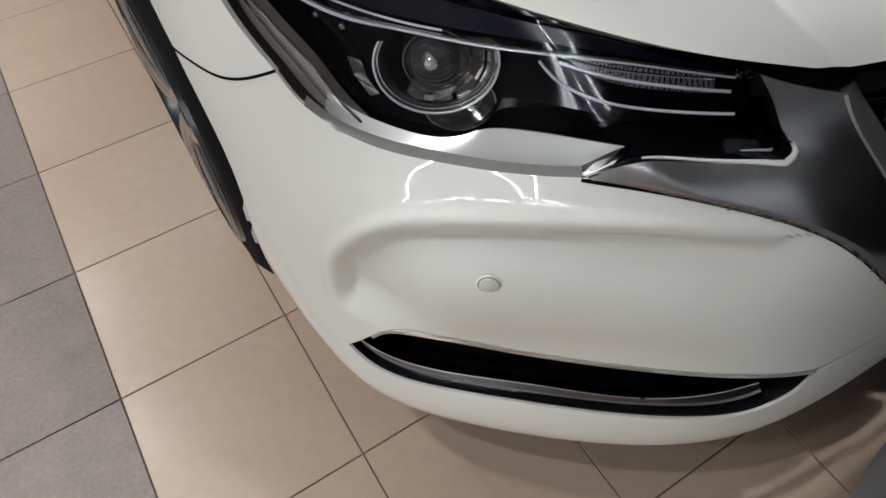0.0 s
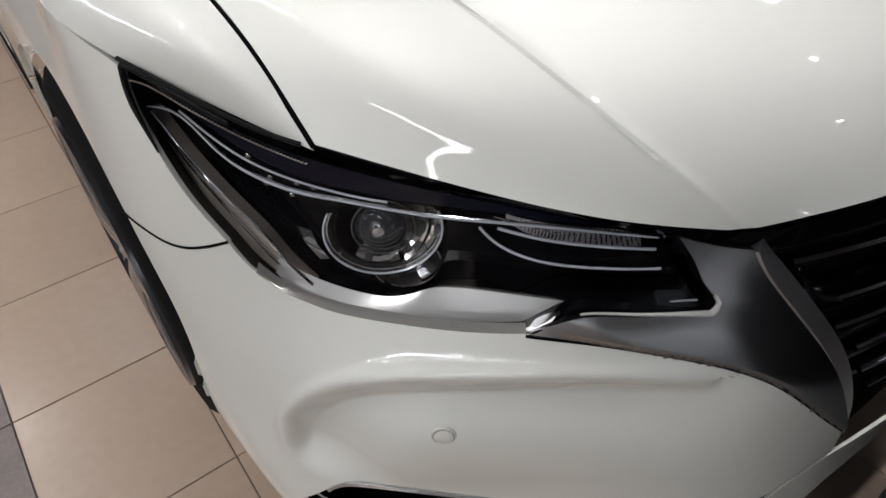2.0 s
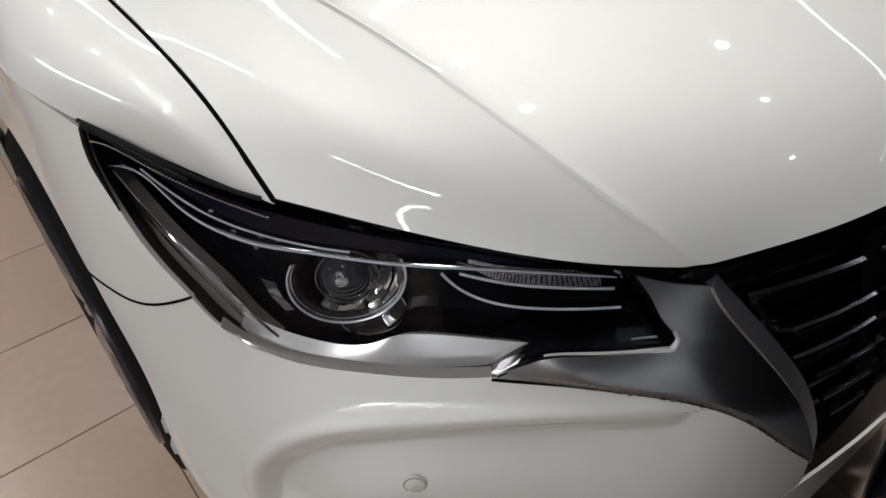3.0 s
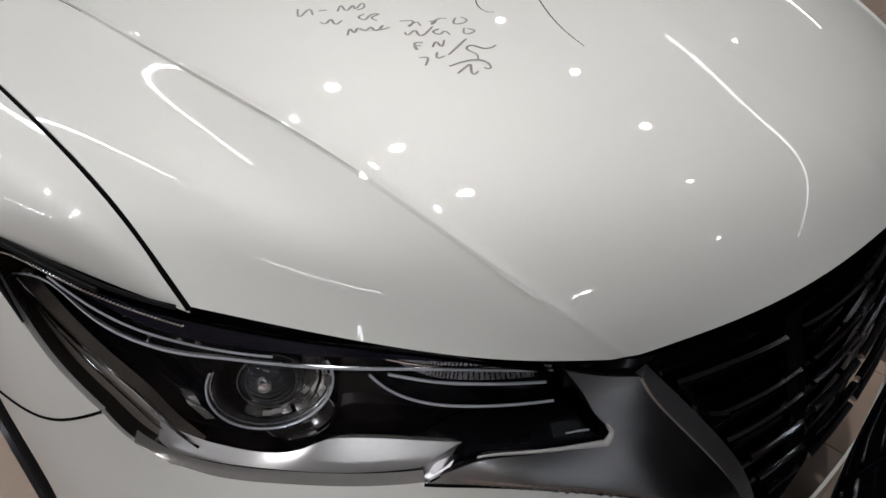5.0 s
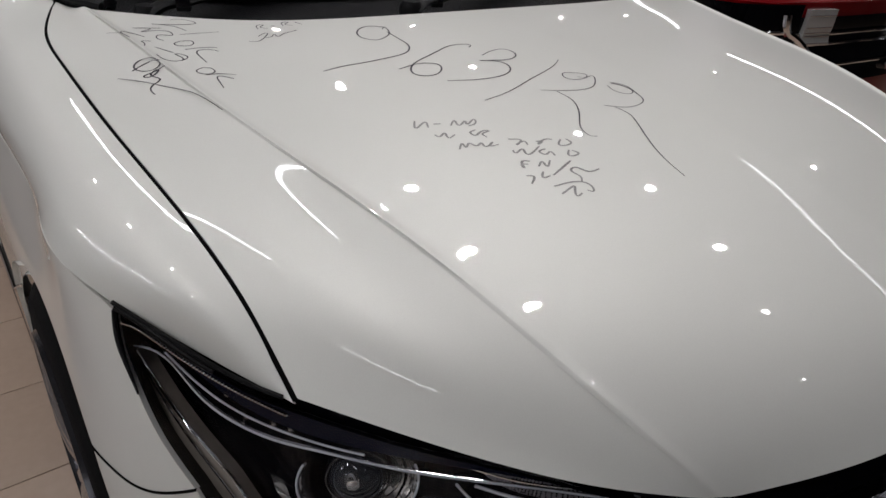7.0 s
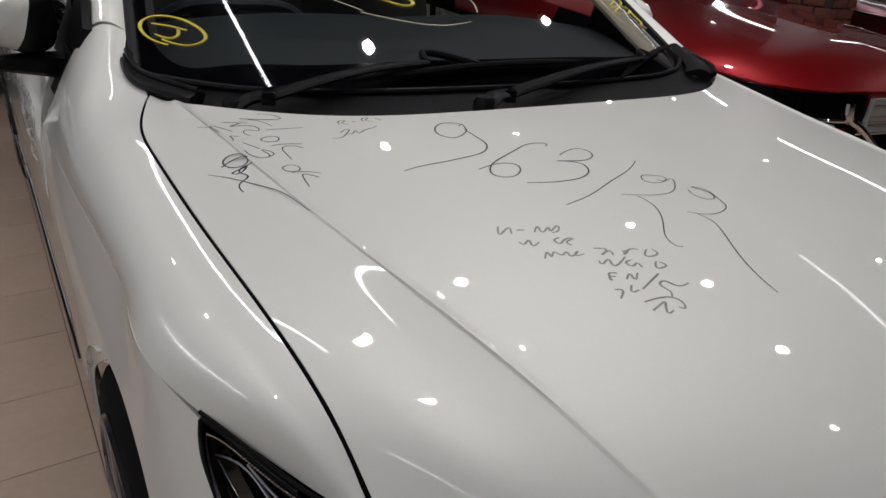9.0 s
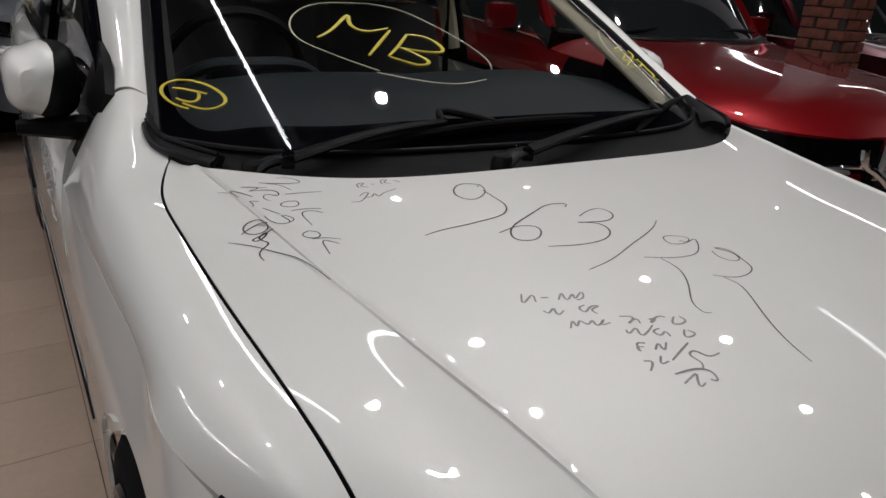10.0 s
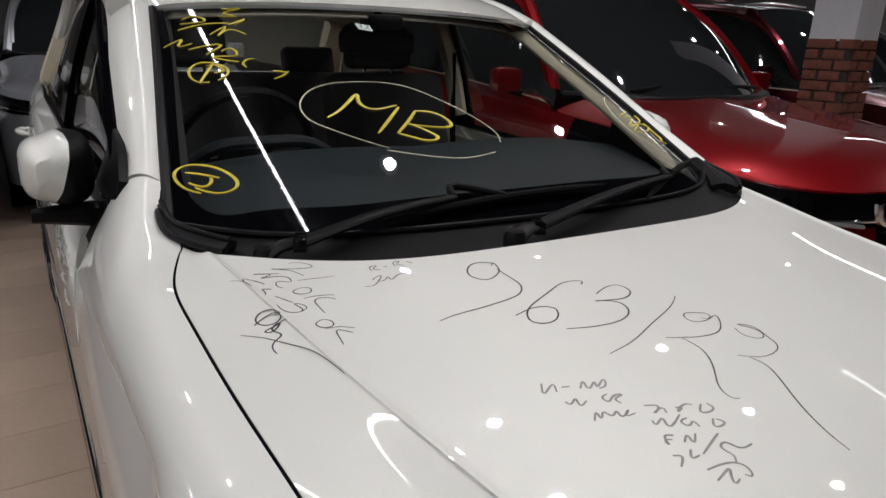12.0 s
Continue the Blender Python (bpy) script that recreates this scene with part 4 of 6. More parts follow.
    part("screen_moulding", joined(tube(far_side(m(mould + np.array((.004, 0, .002)))), .011, 8), tube(far_side(m(mould + np.array((-.020, .004, .002)))), .007, 8)), BLACK, car)
    # side mirror
    mir = part("side_mirror", tube(m(np.array([(-.755, 1.44, .900), (-.79, 1.435, .912), (-.86, 1.43, .917), (-.893, 1.43, .918)])), [.034, .026, .018, .014], 10), BLACK, car, "side mirror with white shell on a black arm")
    shell = bmesh.new()
    rings = []
    for k, (dy, wx, wz, ox, oz) in enumerate(((-.085, .006, .012, -.010, .004), (-.080, .030, .034, -.008, .002), (-.055, .052, .060, -.004, 0), (-.015, .063, .071, 0, 0), (.03, .066, .073, .002, 0), (.045, .065, .072, .003, 0))):
        ring = []
        for i in range(28):
            a = 2 * math.pi * i / 28
            cx, cz = math.cos(a), math.sin(a)
            e = 0.62
            x = -.838 + ox + wx * math.copysign(abs(cx) ** e, cx)
            z = 1.003 + oz + wz * math.copysign(abs(cz) ** e, cz) * (1.0 if cx > -.2 else .86)
            ring.append(shell.verts.new((side * x, 1.455 + dy, z)))
        rings.append(ring)
    for a, b in zip(rings, rings[1:]):
        for i in range(28):
            shell.faces.new((a[i], a[(i + 1) % 28], b[(i + 1) % 28], b[i]))
    shell.faces.new(rings[0])
    shell.faces.new(rings[-1])
    bmesh.ops.recalc_face_normals(shell, faces=shell.faces)
    cut_x, cut_n = (side * -.834, 1.40, 1.0), (side * 1.0, .22, -.30)
    dark_side = shell.copy()
    for piece, outer in ((shell, True), (dark_side, False)):
        bmesh.ops.bisect_plane(piece, geom=piece.verts[:] + piece.edges[:] + piece.faces[:], plane_co=cut_x, plane_no=cut_n, clear_outer=outer, clear_inner=not outer)
    part("shell", shell, WHITE, mir)
    part("inner_cover", dark_side, BLACK, mir, "black inner cover")
    part("sail", panel(m(np.array([[(-.748, 1.300, 1.00), (-.738, 1.36, 1.045), (-.728, 1.47, 1.075)], [(-.768, 1.31, .925), (-.772, 1.42, .928), (-.775, 1.54, .935)], [(-.800, 1.315, .860), (-.805, 1.40, .865), (-.806, 1.50, .875)]]))), BLACK, mir)

# wrinkled clear film left on the door below the mirror
FILM = clear("clear_film", (0.93, 0.93, 0.93), ior=1.7)
uu, vv = np.meshgrid(np.linspace(0, 1, 40), np.linspace(0, 1, 40), indexing="ij")
film_pts = SIDE(.015 + .10 * uu, .84 - .15 * vv * (1 - .4 * uu))
for i in range(40):
    for j in range(40):
        q = Vector((uu[i, j] * 5, vv[i, j] * 4, 3.0))
        film_pts[i, j, 0] -= .006 + .010 * abs(noise.noise(q)) + .004 * abs(noise.noise(q * 2.7))
part("film_scrap", panel(film_pts, lip=.0005, round_=.0002), FILM, car, "wrinkled clear protective film").visible_shadow = False

glass_pts = whole(SCREEN, 61, 40)
screen = part("windscreen", panel(glass_pts, flip=True, lip=.003), GLASS, car, "curved windscreen with yellow marker writing", sharp=60)
screen.visible_shadow = False
# black printed border of the glass
FRIT = [(.955, 1.0), (.945, .72), (.953, .45), (.957, .27), (.950, .171), (.930, .127), (.896, .098), (.779, .112), (.572, .128), (.388, .136), (.20, .14), (0, .14)]
inner_line = even(line(FRIT, 80), 100)
outer_line = even(np.concatenate([line([(1.0, 1.0), (1.0, .03)], 40), line([(1.0, 0.0), (0, 0.0)], 40)]), 100)
frit = between(SCREEN, inner_line, outer_line, 6) + np.array((0, .004, -.003))
part("screen_border", joined(panel(frit, lip=.001), panel(far_side(mirrored(frit)), flip=True, lip=.001)), GLOSS_BLACK, car)

ROOF = Sheet(
    [(0, 1.69, 1.352), (-.27, 1.71, 1.348), (-.46, 1.755, 1.338), (-.575, 1.83, 1.322), (-.64, 1.90, 1.300)],
    [(0, 1.95, 1.425), (-.27, 1.96, 1.420), (-.46, 1.98, 1.405), (-.59, 2.02, 1.380), (-.645, 2.06, 1.350)],
    [(0, 2.5, 1.472), (-.27, 2.5, 1.466), (-.47, 2.5, 1.450), (-.60, 2.5, 1.420), (-.65, 2.5, 1.385)],
    [(0, 3.0, 1.455), (-.27, 3.0, 1.450), (-.47, 3.0, 1.435), (-.60, 3.0, 1.400), (-.645, 3.0, 1.37)],
    [(0, 3.30, 1.41), (-.27, 3.30, 1.405), (-.45, 3.30, 1.39), (-.57, 3.30, 1.36), (-.62, 3.30, 1.33)],
)
part("roof", panel(whole(ROOF, 51, 40), flip=True), WHITE, car)
BACK = Sheet(
    [(0, 3.30, 1.405), (-.30, 3.30, 1.40), (-.50, 3.29, 1.375), (-.60, 3.28, 1.335)],
    [(0, 3.62, 1.21), (-.30, 3.61, 1.205), (-.52, 3.58, 1.195), (-.64, 3.55, 1.17)],
    [(0, 3.95, 1.035), (-.30, 3.93, 1.035), (-.55, 3.88, 1.03), (-.68, 3.82, 1.02)],
)
pane = panel(whole(BACK, 31, 16), flip=True, lip=.003)
bmesh.ops.reverse_faces(pane, faces=pane.faces)
bw = part("rear_window", pane, TINTED, car)
bw.visible_shadow = False
BOOT = Sheet(
    [(0, 3.93, 1.035), (-.40, 3.92, 1.035), (-.68, 3.82, 1.02), (-.76, 3.8, .98)],
    [(0, 4.25, 1.03), (-.40, 4.24, 1.025), (-.68, 4.2, 1.0), (-.77, 4.15, .95)],
    [(0, 4.40, .95), (-.40, 4.38, .95), (-.66, 4.3, .93), (-.78, 4.2, .90)],
    [(0, 4.42, .60), (-.40, 4.40, .60), (-.68, 4.33, .60), (-.82, 4.2, .60)],
    [(0, 4.38, .24), (-.40, 4.36, .24), (-.66, 4.30, .24), (-.80, 4.2, .24)],
)
part("boot", panel(whole(BOOT, 41, 30), flip=True), WHITE, car)

# cowl: grained panel below the glass, with its end pieces
CURVE_BACK = SCREEN(np.linspace(0, 1, 40), np.full(40, .035)) + np.array((0, -.004, .002))
edge = BONNET(np.linspace(0, 1, 40), np.full(40, 1.0))
low = edge + np.array((0, -.012, -.022))
w = np.linspace(0, 1, 9)[:, None, None]
dip = np.sin(np.linspace(0, np.pi, 9))[:, None, None] * np.array((0, 0, -.016))
cowl_pts = CURVE_BACK * (1 - w) + low * w + dip
cowl_all = far_side(np.concatenate([cowl_pts[:, ::-1], mirrored(cowl_pts)[:, 1:]], axis=1))
cowl = part("cowl", panel(cowl_all, lip=.01), COWL, car, "black grained plastic cowl below the windscreen")
part("cowl_seal", tube(far_side(np.concatenate([CURVE_BACK[::-1], mirrored(CURVE_BACK)[1:]])) + np.array((0, -.004, .003)), .006, 8), BLACK, cowl)
for side in (1, -1):
    m = (lambda p: p) if side == 1 else mirrored
    e1 = np.array([(-.640, 1.02, .925), (-.690, 1.075, .935), (-.708, 1.13, .943), (-.705, 1.19, .960)])
    e2 = np.array([(-.600, 1.075, .925), (-.655, 1.135, .938), (-.680, 1.19, .950), (-.684, 1.225, .968)])
    a, b = line(e1, 30), line(e2, 30)
    w = np.linspace(0, 1, 7)[:, None, None]
    ep = a * (1 - w) + b * w + np.sin(np.linspace(0, np.pi, 7))[:, None, None] * np.array((0, 0, .012))
    part("cowl_end", panel(far_side(m(ep)), flip=side == -1), COWL, cowl)
    part("cowl_lip", tube(far_side(m(line(e1 + np.array((.002, 0, .004)), 30))), .007, 8), BLACK, cowl)
    if side == 1:
        part("inner_bead", tube(line((e1 + e2) / 2 + np.array((0, 0, .014)), 24), .005, 8), BLACK, cowl)


# wipers
def wiper(pivot, elbow, knee, blade_a, blade_b):
    w = part("wiper", tube(line([pivot, (np.array(pivot) + elbow) / 2 + np.array((0, 0, .008)), elbow], 14), [.024] * 4 + [.021] * 10, 10, flat=.45), BLACK, car, "black wiper arm with its blade", sharp=50)
    knob = lathe([(0, .012), (.016, .012), (.021, .004), (.021, -.02)], 20, "z")
    bmesh.ops.translate(knob, vec=Vector(pivot) + Vector((0, 0, .006)), verts=knob.verts)
    part("pivot_cap", knob, BLACK, w)
    part("arm", tube(line([elbow, (np.array(elbow) + knee) / 2 + np.array((0, 0, .010)), knee], 24), np.linspace(.019, .011, 24), 10, flat=.45), BLACK, w)
    part("joint", box((.022, .050, .022), tuple(np.array(elbow)), .003, Matrix.Rotation(radians(-25), 4, "Z")), GLOSS_BLACK, w)
    part("hook", tube(line([knee, np.array(knee) + (0, .02, .008), (np.array(blade_a) + blade_b) / 2 + np.array((0, 0, .012))], 10), .008, 8), BLACK, w)
    c = line([blade_a, (np.array(blade_a) + blade_b) / 2 + np.array((0, .0, .010)), blade_b], 30)
    part("blade", tube(c, np.concatenate([np.linspace(.004, .010, 6), np.full(18, .010), np.linspace(.010, .004, 6)]), 8, flat=.7), RUBBER, w)
    return w


def at_screen(u, v, up=.014):
    p = SCREEN(abs(u), v)
    p = far_side(p * np.array((1 if u >= 0 else -1, 1, 1)))
    return p + np.array((0, -.5, .85)) * up


wiper((-.575, 1.000, .915), (-.520, .985, .938), at_screen(.27, .105, .02), at_screen(.50, .055), at_screen(-.30, .10))
wiper((-.155, .870, .925), (-.090, .885, .940), at_screen(-.60, .09, .02), at_screen(-.42, .03), at_screen(-.97, .09))

# handwriting
def hood_z():
    near_crease = BONNET(np.ones(200), np.linspace(0, 1, 200))
    g = np.concatenate([BONNET(*np.meshgrid(np.linspace(0, 1, 140), np.linspace(0, 1, 140), indexing="ij")).reshape(-1, 3), BONNET_EDGE(*np.meshgrid(np.linspace(0, 1, 60), np.linspace(0, 1, 140), indexing="ij")).reshape(-1, 3)])
    for k in range(0, len(g), 140):
        gap_to = np.linalg.norm(g[k:k + 140, None] - near_crease[None], axis=2).min(1)
        g[k:k + 140, 2] += FOLD * np.exp(-(gap_to / FOLD_WIDE) ** 2)

    def at(x, y):
        d = np.hypot(g[:, 0] + abs(x), g[:, 1] - y)
        k = d.argsort()[:5]
        w = 1 / (d[k] + .002)
        return float((g[k, 2] * w).sum() / w.sum())
    return at


on_bonnet = hood_z()


def ink(strokes, mat, r=.0016, label="", up=.0004):
    for s in strokes:
        c = line(s, max(8, 5 * len(s)))
        p = np.array([(x, y, on_bonnet(x, y) + up) for x, y in c])
        p[1:-1, 2] = (p[:-2, 2] + p[1:-1, 2] + p[2:, 2]) / 3
        n = len(p)
        part("pen_stroke", tube(p, r * (0.55 + 0.45 * np.sin(np.linspace(.5, 2.8, n))), 5, flat=.18), mat, bonnet, label)


def ink_screen(strokes, mat, r=.0035, label=""):
    for s in strokes:
        c = line(s, max(8, 5 * len(s)))
        p = np.array([at_screen(u, v, .0015) for u, v in c])
        part("pen_stroke", tube(p, r * (0.6 + 0.4 * np.sin(np.linspace(.3, 2.9, len(p)))), 5, flat=.5), mat, screen, label)
ink([
    [(-0.262, 0.787), (-0.289, 0.802), (-0.319, 0.784), (-0.324, 0.762), (-0.309, 0.745), (-0.284, 0.752), (-0.267, 0.772), (-0.265, 0.788), (-0.273, 0.782)],
    [(-0.272, 0.768), (-0.271, 0.737), (-0.272, 0.707), (-0.287, 0.688), (-0.326, 0.679), (-0.375, 0.678), (-0.412, 0.679), (-0.438, 0.676)],
    [(-0.182, 0.668), (-0.173, 0.675), (-0.188, 0.683), (-0.232, 0.676), (-0.282, 0.656), (-0.320, 0.631), (-0.326, 0.612), (-0.312, 0.600), (-0.285, 0.606), (-0.273, 0.629), (-0.290, 0.641), (-0.321, 0.640), (-0.336, 0.637)],
    [(-0.183, 0.633), (-0.155, 0.643), (-0.128, 0.640), (-0.125, 0.620), (-0.146, 0.605), (-0.174, 0.608), (-0.203, 0.617), (-0.174, 0.601), (-0.173, 0.579), (-0.194, 0.561), (-0.229, 0.557), (-0.265, 0.564), (-0.296, 0.575)],
], INK, .0015, "thin black handwritten figures")
ink([
    [(-0.072, 0.575), (-0.082, 0.568), (-0.174, 0.531), (-0.244, 0.508), (-0.287, 0.502)],
    [(-0.094, 0.511), (-0.086, 0.504), (-0.074, 0.511), (-0.088, 0.525), (-0.110, 0.528), (-0.117, 0.515), (-0.093, 0.502), (-0.066, 0.506), (-0.089, 0.480), (-0.114, 0.472), (-0.154, 0.480), (-0.188, 0.495)],
    [(-0.168, 0.483), (-0.166, 0.456), (-0.176, 0.433), (-0.204, 0.402), (-0.220, 0.377), (-0.218, 0.366), (-0.211, 0.363)],
    [(-0.072, 0.469), (-0.076, 0.450), (-0.056, 0.435), (-0.045, 0.453), (-0.059, 0.475), (-0.047, 0.468), (-0.047, 0.434), (-0.054, 0.415), (-0.078, 0.404), (-0.110, 0.408), (-0.132, 0.422)],
    [(-0.121, 0.412), (-0.116, 0.393), (-0.124, 0.370), (-0.146, 0.332), (-0.162, 0.296), (-0.169, 0.263), (-0.170, 0.252)],
], INK, .0011)
ink([
    [(-0.560, 0.936), (-0.546, 0.932), (-0.532, 0.907), (-0.545, 0.909), (-0.589, 0.930), (-0.572, 0.918), (-0.554, 0.886)],
    [(-0.584, 0.911), (-0.618, 0.927), (-0.597, 0.914), (-0.612, 0.910), (-0.577, 0.893), (-0.578, 0.878), (-0.595, 0.888), (-0.600, 0.878), (-0.594, 0.866)],
    [(-0.567, 0.877), (-0.513, 0.863)],
    [(-0.656, 0.924), (-0.641, 0.910), (-0.634, 0.890)],
    [(-0.614, 0.890), (-0.628, 0.910), (-0.638, 0.916), (-0.636, 0.897)],
    [(-0.610, 0.871), (-0.622, 0.876), (-0.621, 0.866), (-0.624, 0.857)],
    [(-0.612, 0.850), (-0.596, 0.822)],
    [(-0.618, 0.824), (-0.608, 0.798), (-0.591, 0.795), (-0.595, 0.818), (-0.583, 0.800), (-0.594, 0.793)],
], INK, .0011, "black handwritten notes")
ink([
    [(-0.574, 0.854), (-0.585, 0.849), (-0.579, 0.838), (-0.562, 0.837), (-0.560, 0.848), (-0.574, 0.854)],
    [(-0.536, 0.812), (-0.561, 0.822), (-0.578, 0.824)],
    [(-0.539, 0.799), (-0.552, 0.812), (-0.564, 0.813), (-0.568, 0.794), (-0.567, 0.773)],
    [(-0.577, 0.760), (-0.588, 0.755), (-0.584, 0.742), (-0.569, 0.740), (-0.568, 0.752), (-0.577, 0.760)],
    [(-0.582, 0.737), (-0.564, 0.732), (-0.547, 0.719)],
    [(-0.554, 0.710), (-0.570, 0.726), (-0.574, 0.708), (-0.576, 0.691)],
], INK, .0011)
ink([
    [(-0.660, 0.796), (-0.646, 0.805), (-0.627, 0.805), (-0.623, 0.800), (-0.628, 0.815), (-0.641, 0.821), (-0.654, 0.808), (-0.653, 0.795), (-0.639, 0.786), (-0.625, 0.790), (-0.624, 0.801)],
    [(-0.619, 0.783), (-0.636, 0.780), (-0.652, 0.773), (-0.648, 0.770), (-0.630, 0.783), (-0.642, 0.776), (-0.636, 0.757), (-0.648, 0.747), (-0.656, 0.731), (-0.655, 0.720)],
], INK, .0015)
ink([
    [(-0.683, 0.780), (-0.659, 0.763), (-0.639, 0.737), (-0.620, 0.707), (-0.610, 0.675), (-0.602, 0.631)],
    [(-0.455, 0.852), (-0.449, 0.866), (-0.441, 0.864), (-0.449, 0.858), (-0.441, 0.848)],
    [(-0.432, 0.856), (-0.426, 0.855)],
    [(-0.414, 0.850), (-0.408, 0.864), (-0.400, 0.862), (-0.408, 0.856), (-0.400, 0.846)],
    [(-0.390, 0.858), (-0.384, 0.846)],
    [(-0.487, 0.812), (-0.477, 0.808), (-0.461, 0.817), (-0.450, 0.832), (-0.461, 0.829), (-0.467, 0.824)],
    [(-0.461, 0.817), (-0.450, 0.816), (-0.442, 0.823), (-0.441, 0.813), (-0.431, 0.818), (-0.409, 0.824), (-0.402, 0.827)],
], INK, .0011)
ink([
    [(-0.407, 0.497), (-0.416, 0.481), (-0.396, 0.489), (-0.401, 0.476)],
    [(-0.390, 0.480), (-0.381, 0.476)],
    [(-0.372, 0.467), (-0.360, 0.475), (-0.363, 0.462), (-0.348, 0.468), (-0.352, 0.460), (-0.335, 0.466), (-0.339, 0.458), (-0.352, 0.456)],
    [(-0.404, 0.458), (-0.402, 0.452), (-0.390, 0.456), (-0.393, 0.445), (-0.381, 0.447)],
    [(-0.351, 0.444), (-0.361, 0.441), (-0.360, 0.434), (-0.345, 0.438), (-0.336, 0.435), (-0.349, 0.432), (-0.348, 0.424)],
    [(-0.396, 0.418), (-0.385, 0.426), (-0.387, 0.417), (-0.377, 0.423), (-0.373, 0.414), (-0.363, 0.417), (-0.364, 0.408), (-0.349, 0.412), (-0.358, 0.407), (-0.346, 0.404)],
    [(-0.327, 0.408), (-0.314, 0.398), (-0.327, 0.393), (-0.311, 0.395), (-0.313, 0.387)],
    [(-0.297, 0.388), (-0.290, 0.385), (-0.299, 0.382), (-0.282, 0.387), (-0.275, 0.382)],
    [(-0.264, 0.378), (-0.275, 0.368), (-0.256, 0.367), (-0.257, 0.376)],
], FAINT_INK, .0017, "faded grey handwritten notes")
ink([
    [(-0.338, 0.386), (-0.340, 0.380), (-0.325, 0.383), (-0.328, 0.374), (-0.302, 0.378)],
    [(-0.299, 0.370), (-0.310, 0.368), (-0.307, 0.361), (-0.297, 0.363), (-0.297, 0.354)],
    [(-0.272, 0.355), (-0.280, 0.345), (-0.265, 0.345), (-0.269, 0.353)],
    [(-0.335, 0.359), (-0.345, 0.362), (-0.350, 0.352), (-0.349, 0.358), (-0.341, 0.355)],
    [(-0.332, 0.346), (-0.321, 0.351), (-0.323, 0.342), (-0.311, 0.349)],
    [(-0.287, 0.337), (-0.327, 0.325)],
    [(-0.358, 0.339), (-0.351, 0.335), (-0.362, 0.325)],
    [(-0.334, 0.336), (-0.342, 0.327), (-0.332, 0.326)],
    [(-0.266, 0.309), (-0.285, 0.314), (-0.292, 0.325), (-0.301, 0.322), (-0.299, 0.308), (-0.304, 0.301)],
    [(-0.341, 0.309), (-0.319, 0.306), (-0.305, 0.300), (-0.300, 0.288), (-0.305, 0.281), (-0.310, 0.286)],
    [(-0.342, 0.295), (-0.327, 0.298), (-0.319, 0.299), (-0.326, 0.290), (-0.329, 0.284), (-0.320, 0.285)],
], FAINT_INK, .0017)
ink_screen([
    [(0.498, 0.441), (0.431, 0.482), (0.361, 0.532), (0.371, 0.495), (0.355, 0.475), (0.294, 0.472), (0.247, 0.482)],
    [(0.244, 0.472), (0.301, 0.425), (0.365, 0.371)],
    [(0.191, 0.455), (0.247, 0.408), (0.301, 0.368)],
    [(0.191, 0.455), (0.130, 0.445), (0.094, 0.415), (0.090, 0.391), (0.137, 0.381), (0.247, 0.401)],
    [(0.241, 0.401), (0.197, 0.371), (0.174, 0.341), (0.201, 0.331), (0.254, 0.344), (0.301, 0.365)],
], YELLOW_INK, .0050, "yellow handwritten letters")
PALE_INK = material("pale_paint_marker", (0.55, 0.53, 0.38), 0.5, vary=0.2, scale=60)
ink_screen([
    [(0.254, 0.589), (0.358, 0.592), (0.462, 0.579), (0.532, 0.542), (0.565, 0.492), (0.562, 0.445), (0.512, 0.398), (0.431, 0.348), (0.358, 0.311)],
    [(0.254, 0.589), (0.160, 0.565), (0.070, 0.505), (0.000, 0.440), (-0.050, 0.375), (-0.060, 0.335), (-0.050, 0.310)],
    [(0.370, 0.305), (0.240, 0.272), (0.120, 0.258), (0.000, 0.272)],
], PALE_INK, .0021)
ink_screen([
    [(0.910, 0.151), (0.957, 0.164), (0.980, 0.201), (0.957, 0.234), (0.900, 0.251), (0.833, 0.234), (0.806, 0.197), (0.833, 0.167), (0.880, 0.157), (0.923, 0.167)],
    [(0.946, 0.217), (0.903, 0.217), (0.853, 0.211)],
    [(0.876, 0.214), (0.876, 0.197), (0.893, 0.177), (0.940, 0.181)],
], YELLOW_INK, .0042, "yellow ringed letter")
ink_screen([
    [(0.826, 0.595), (0.876, 0.599), (0.893, 0.635), (0.866, 0.676), (0.803, 0.686), (0.753, 0.652), (0.766, 0.625), (0.796, 0.605)],
    [(0.860, 0.589), (0.829, 0.639), (0.796, 0.689)],
    [(0.826, 0.672), (0.786, 0.672), (0.769, 0.652), (0.803, 0.639)],
    [(0.973, 0.766), (0.926, 0.796), (0.900, 0.806), (0.916, 0.776), (0.863, 0.786)],
    [(0.880, 0.753), (0.809, 0.773), (0.756, 0.779), (0.816, 0.729)],
    [(0.759, 0.746), (0.716, 0.756), (0.706, 0.729), (0.749, 0.719), (0.793, 0.716), (0.709, 0.692)],
], YELLOW_INK, .0036)
ink_screen([
    [(0.649, 0.706), (0.676, 0.702), (0.696, 0.679), (0.686, 0.666)],
    [(0.552, 0.645), (0.579, 0.625), (0.609, 0.612)],
    [(0.605, 0.649), (0.559, 0.642)],
    [(0.910, 0.860), (0.836, 0.883), (0.699, 0.893)],
    [(0.886, 0.920), (0.843, 0.936), (0.793, 0.916), (0.896, 0.896)],
    [(0.702, 0.883), (0.632, 0.913), (0.679, 0.883)],
    [(0.786, 0.833), (0.719, 0.870), (0.759, 0.823), (0.719, 0.853), (0.649, 0.829)],
    [(0.716, 0.970), (0.632, 0.973), (0.709, 0.946), (0.659, 0.930), (0.736, 0.933)],
], YELLOW_INK, .0036)
ink_screen([
    [(-0.926, 0.495), (-0.779, 0.488), (-0.732, 0.445), (-0.712, 0.375), (-0.722, 0.284), (-0.833, 0.174)],
], PALE_INK, .0015)
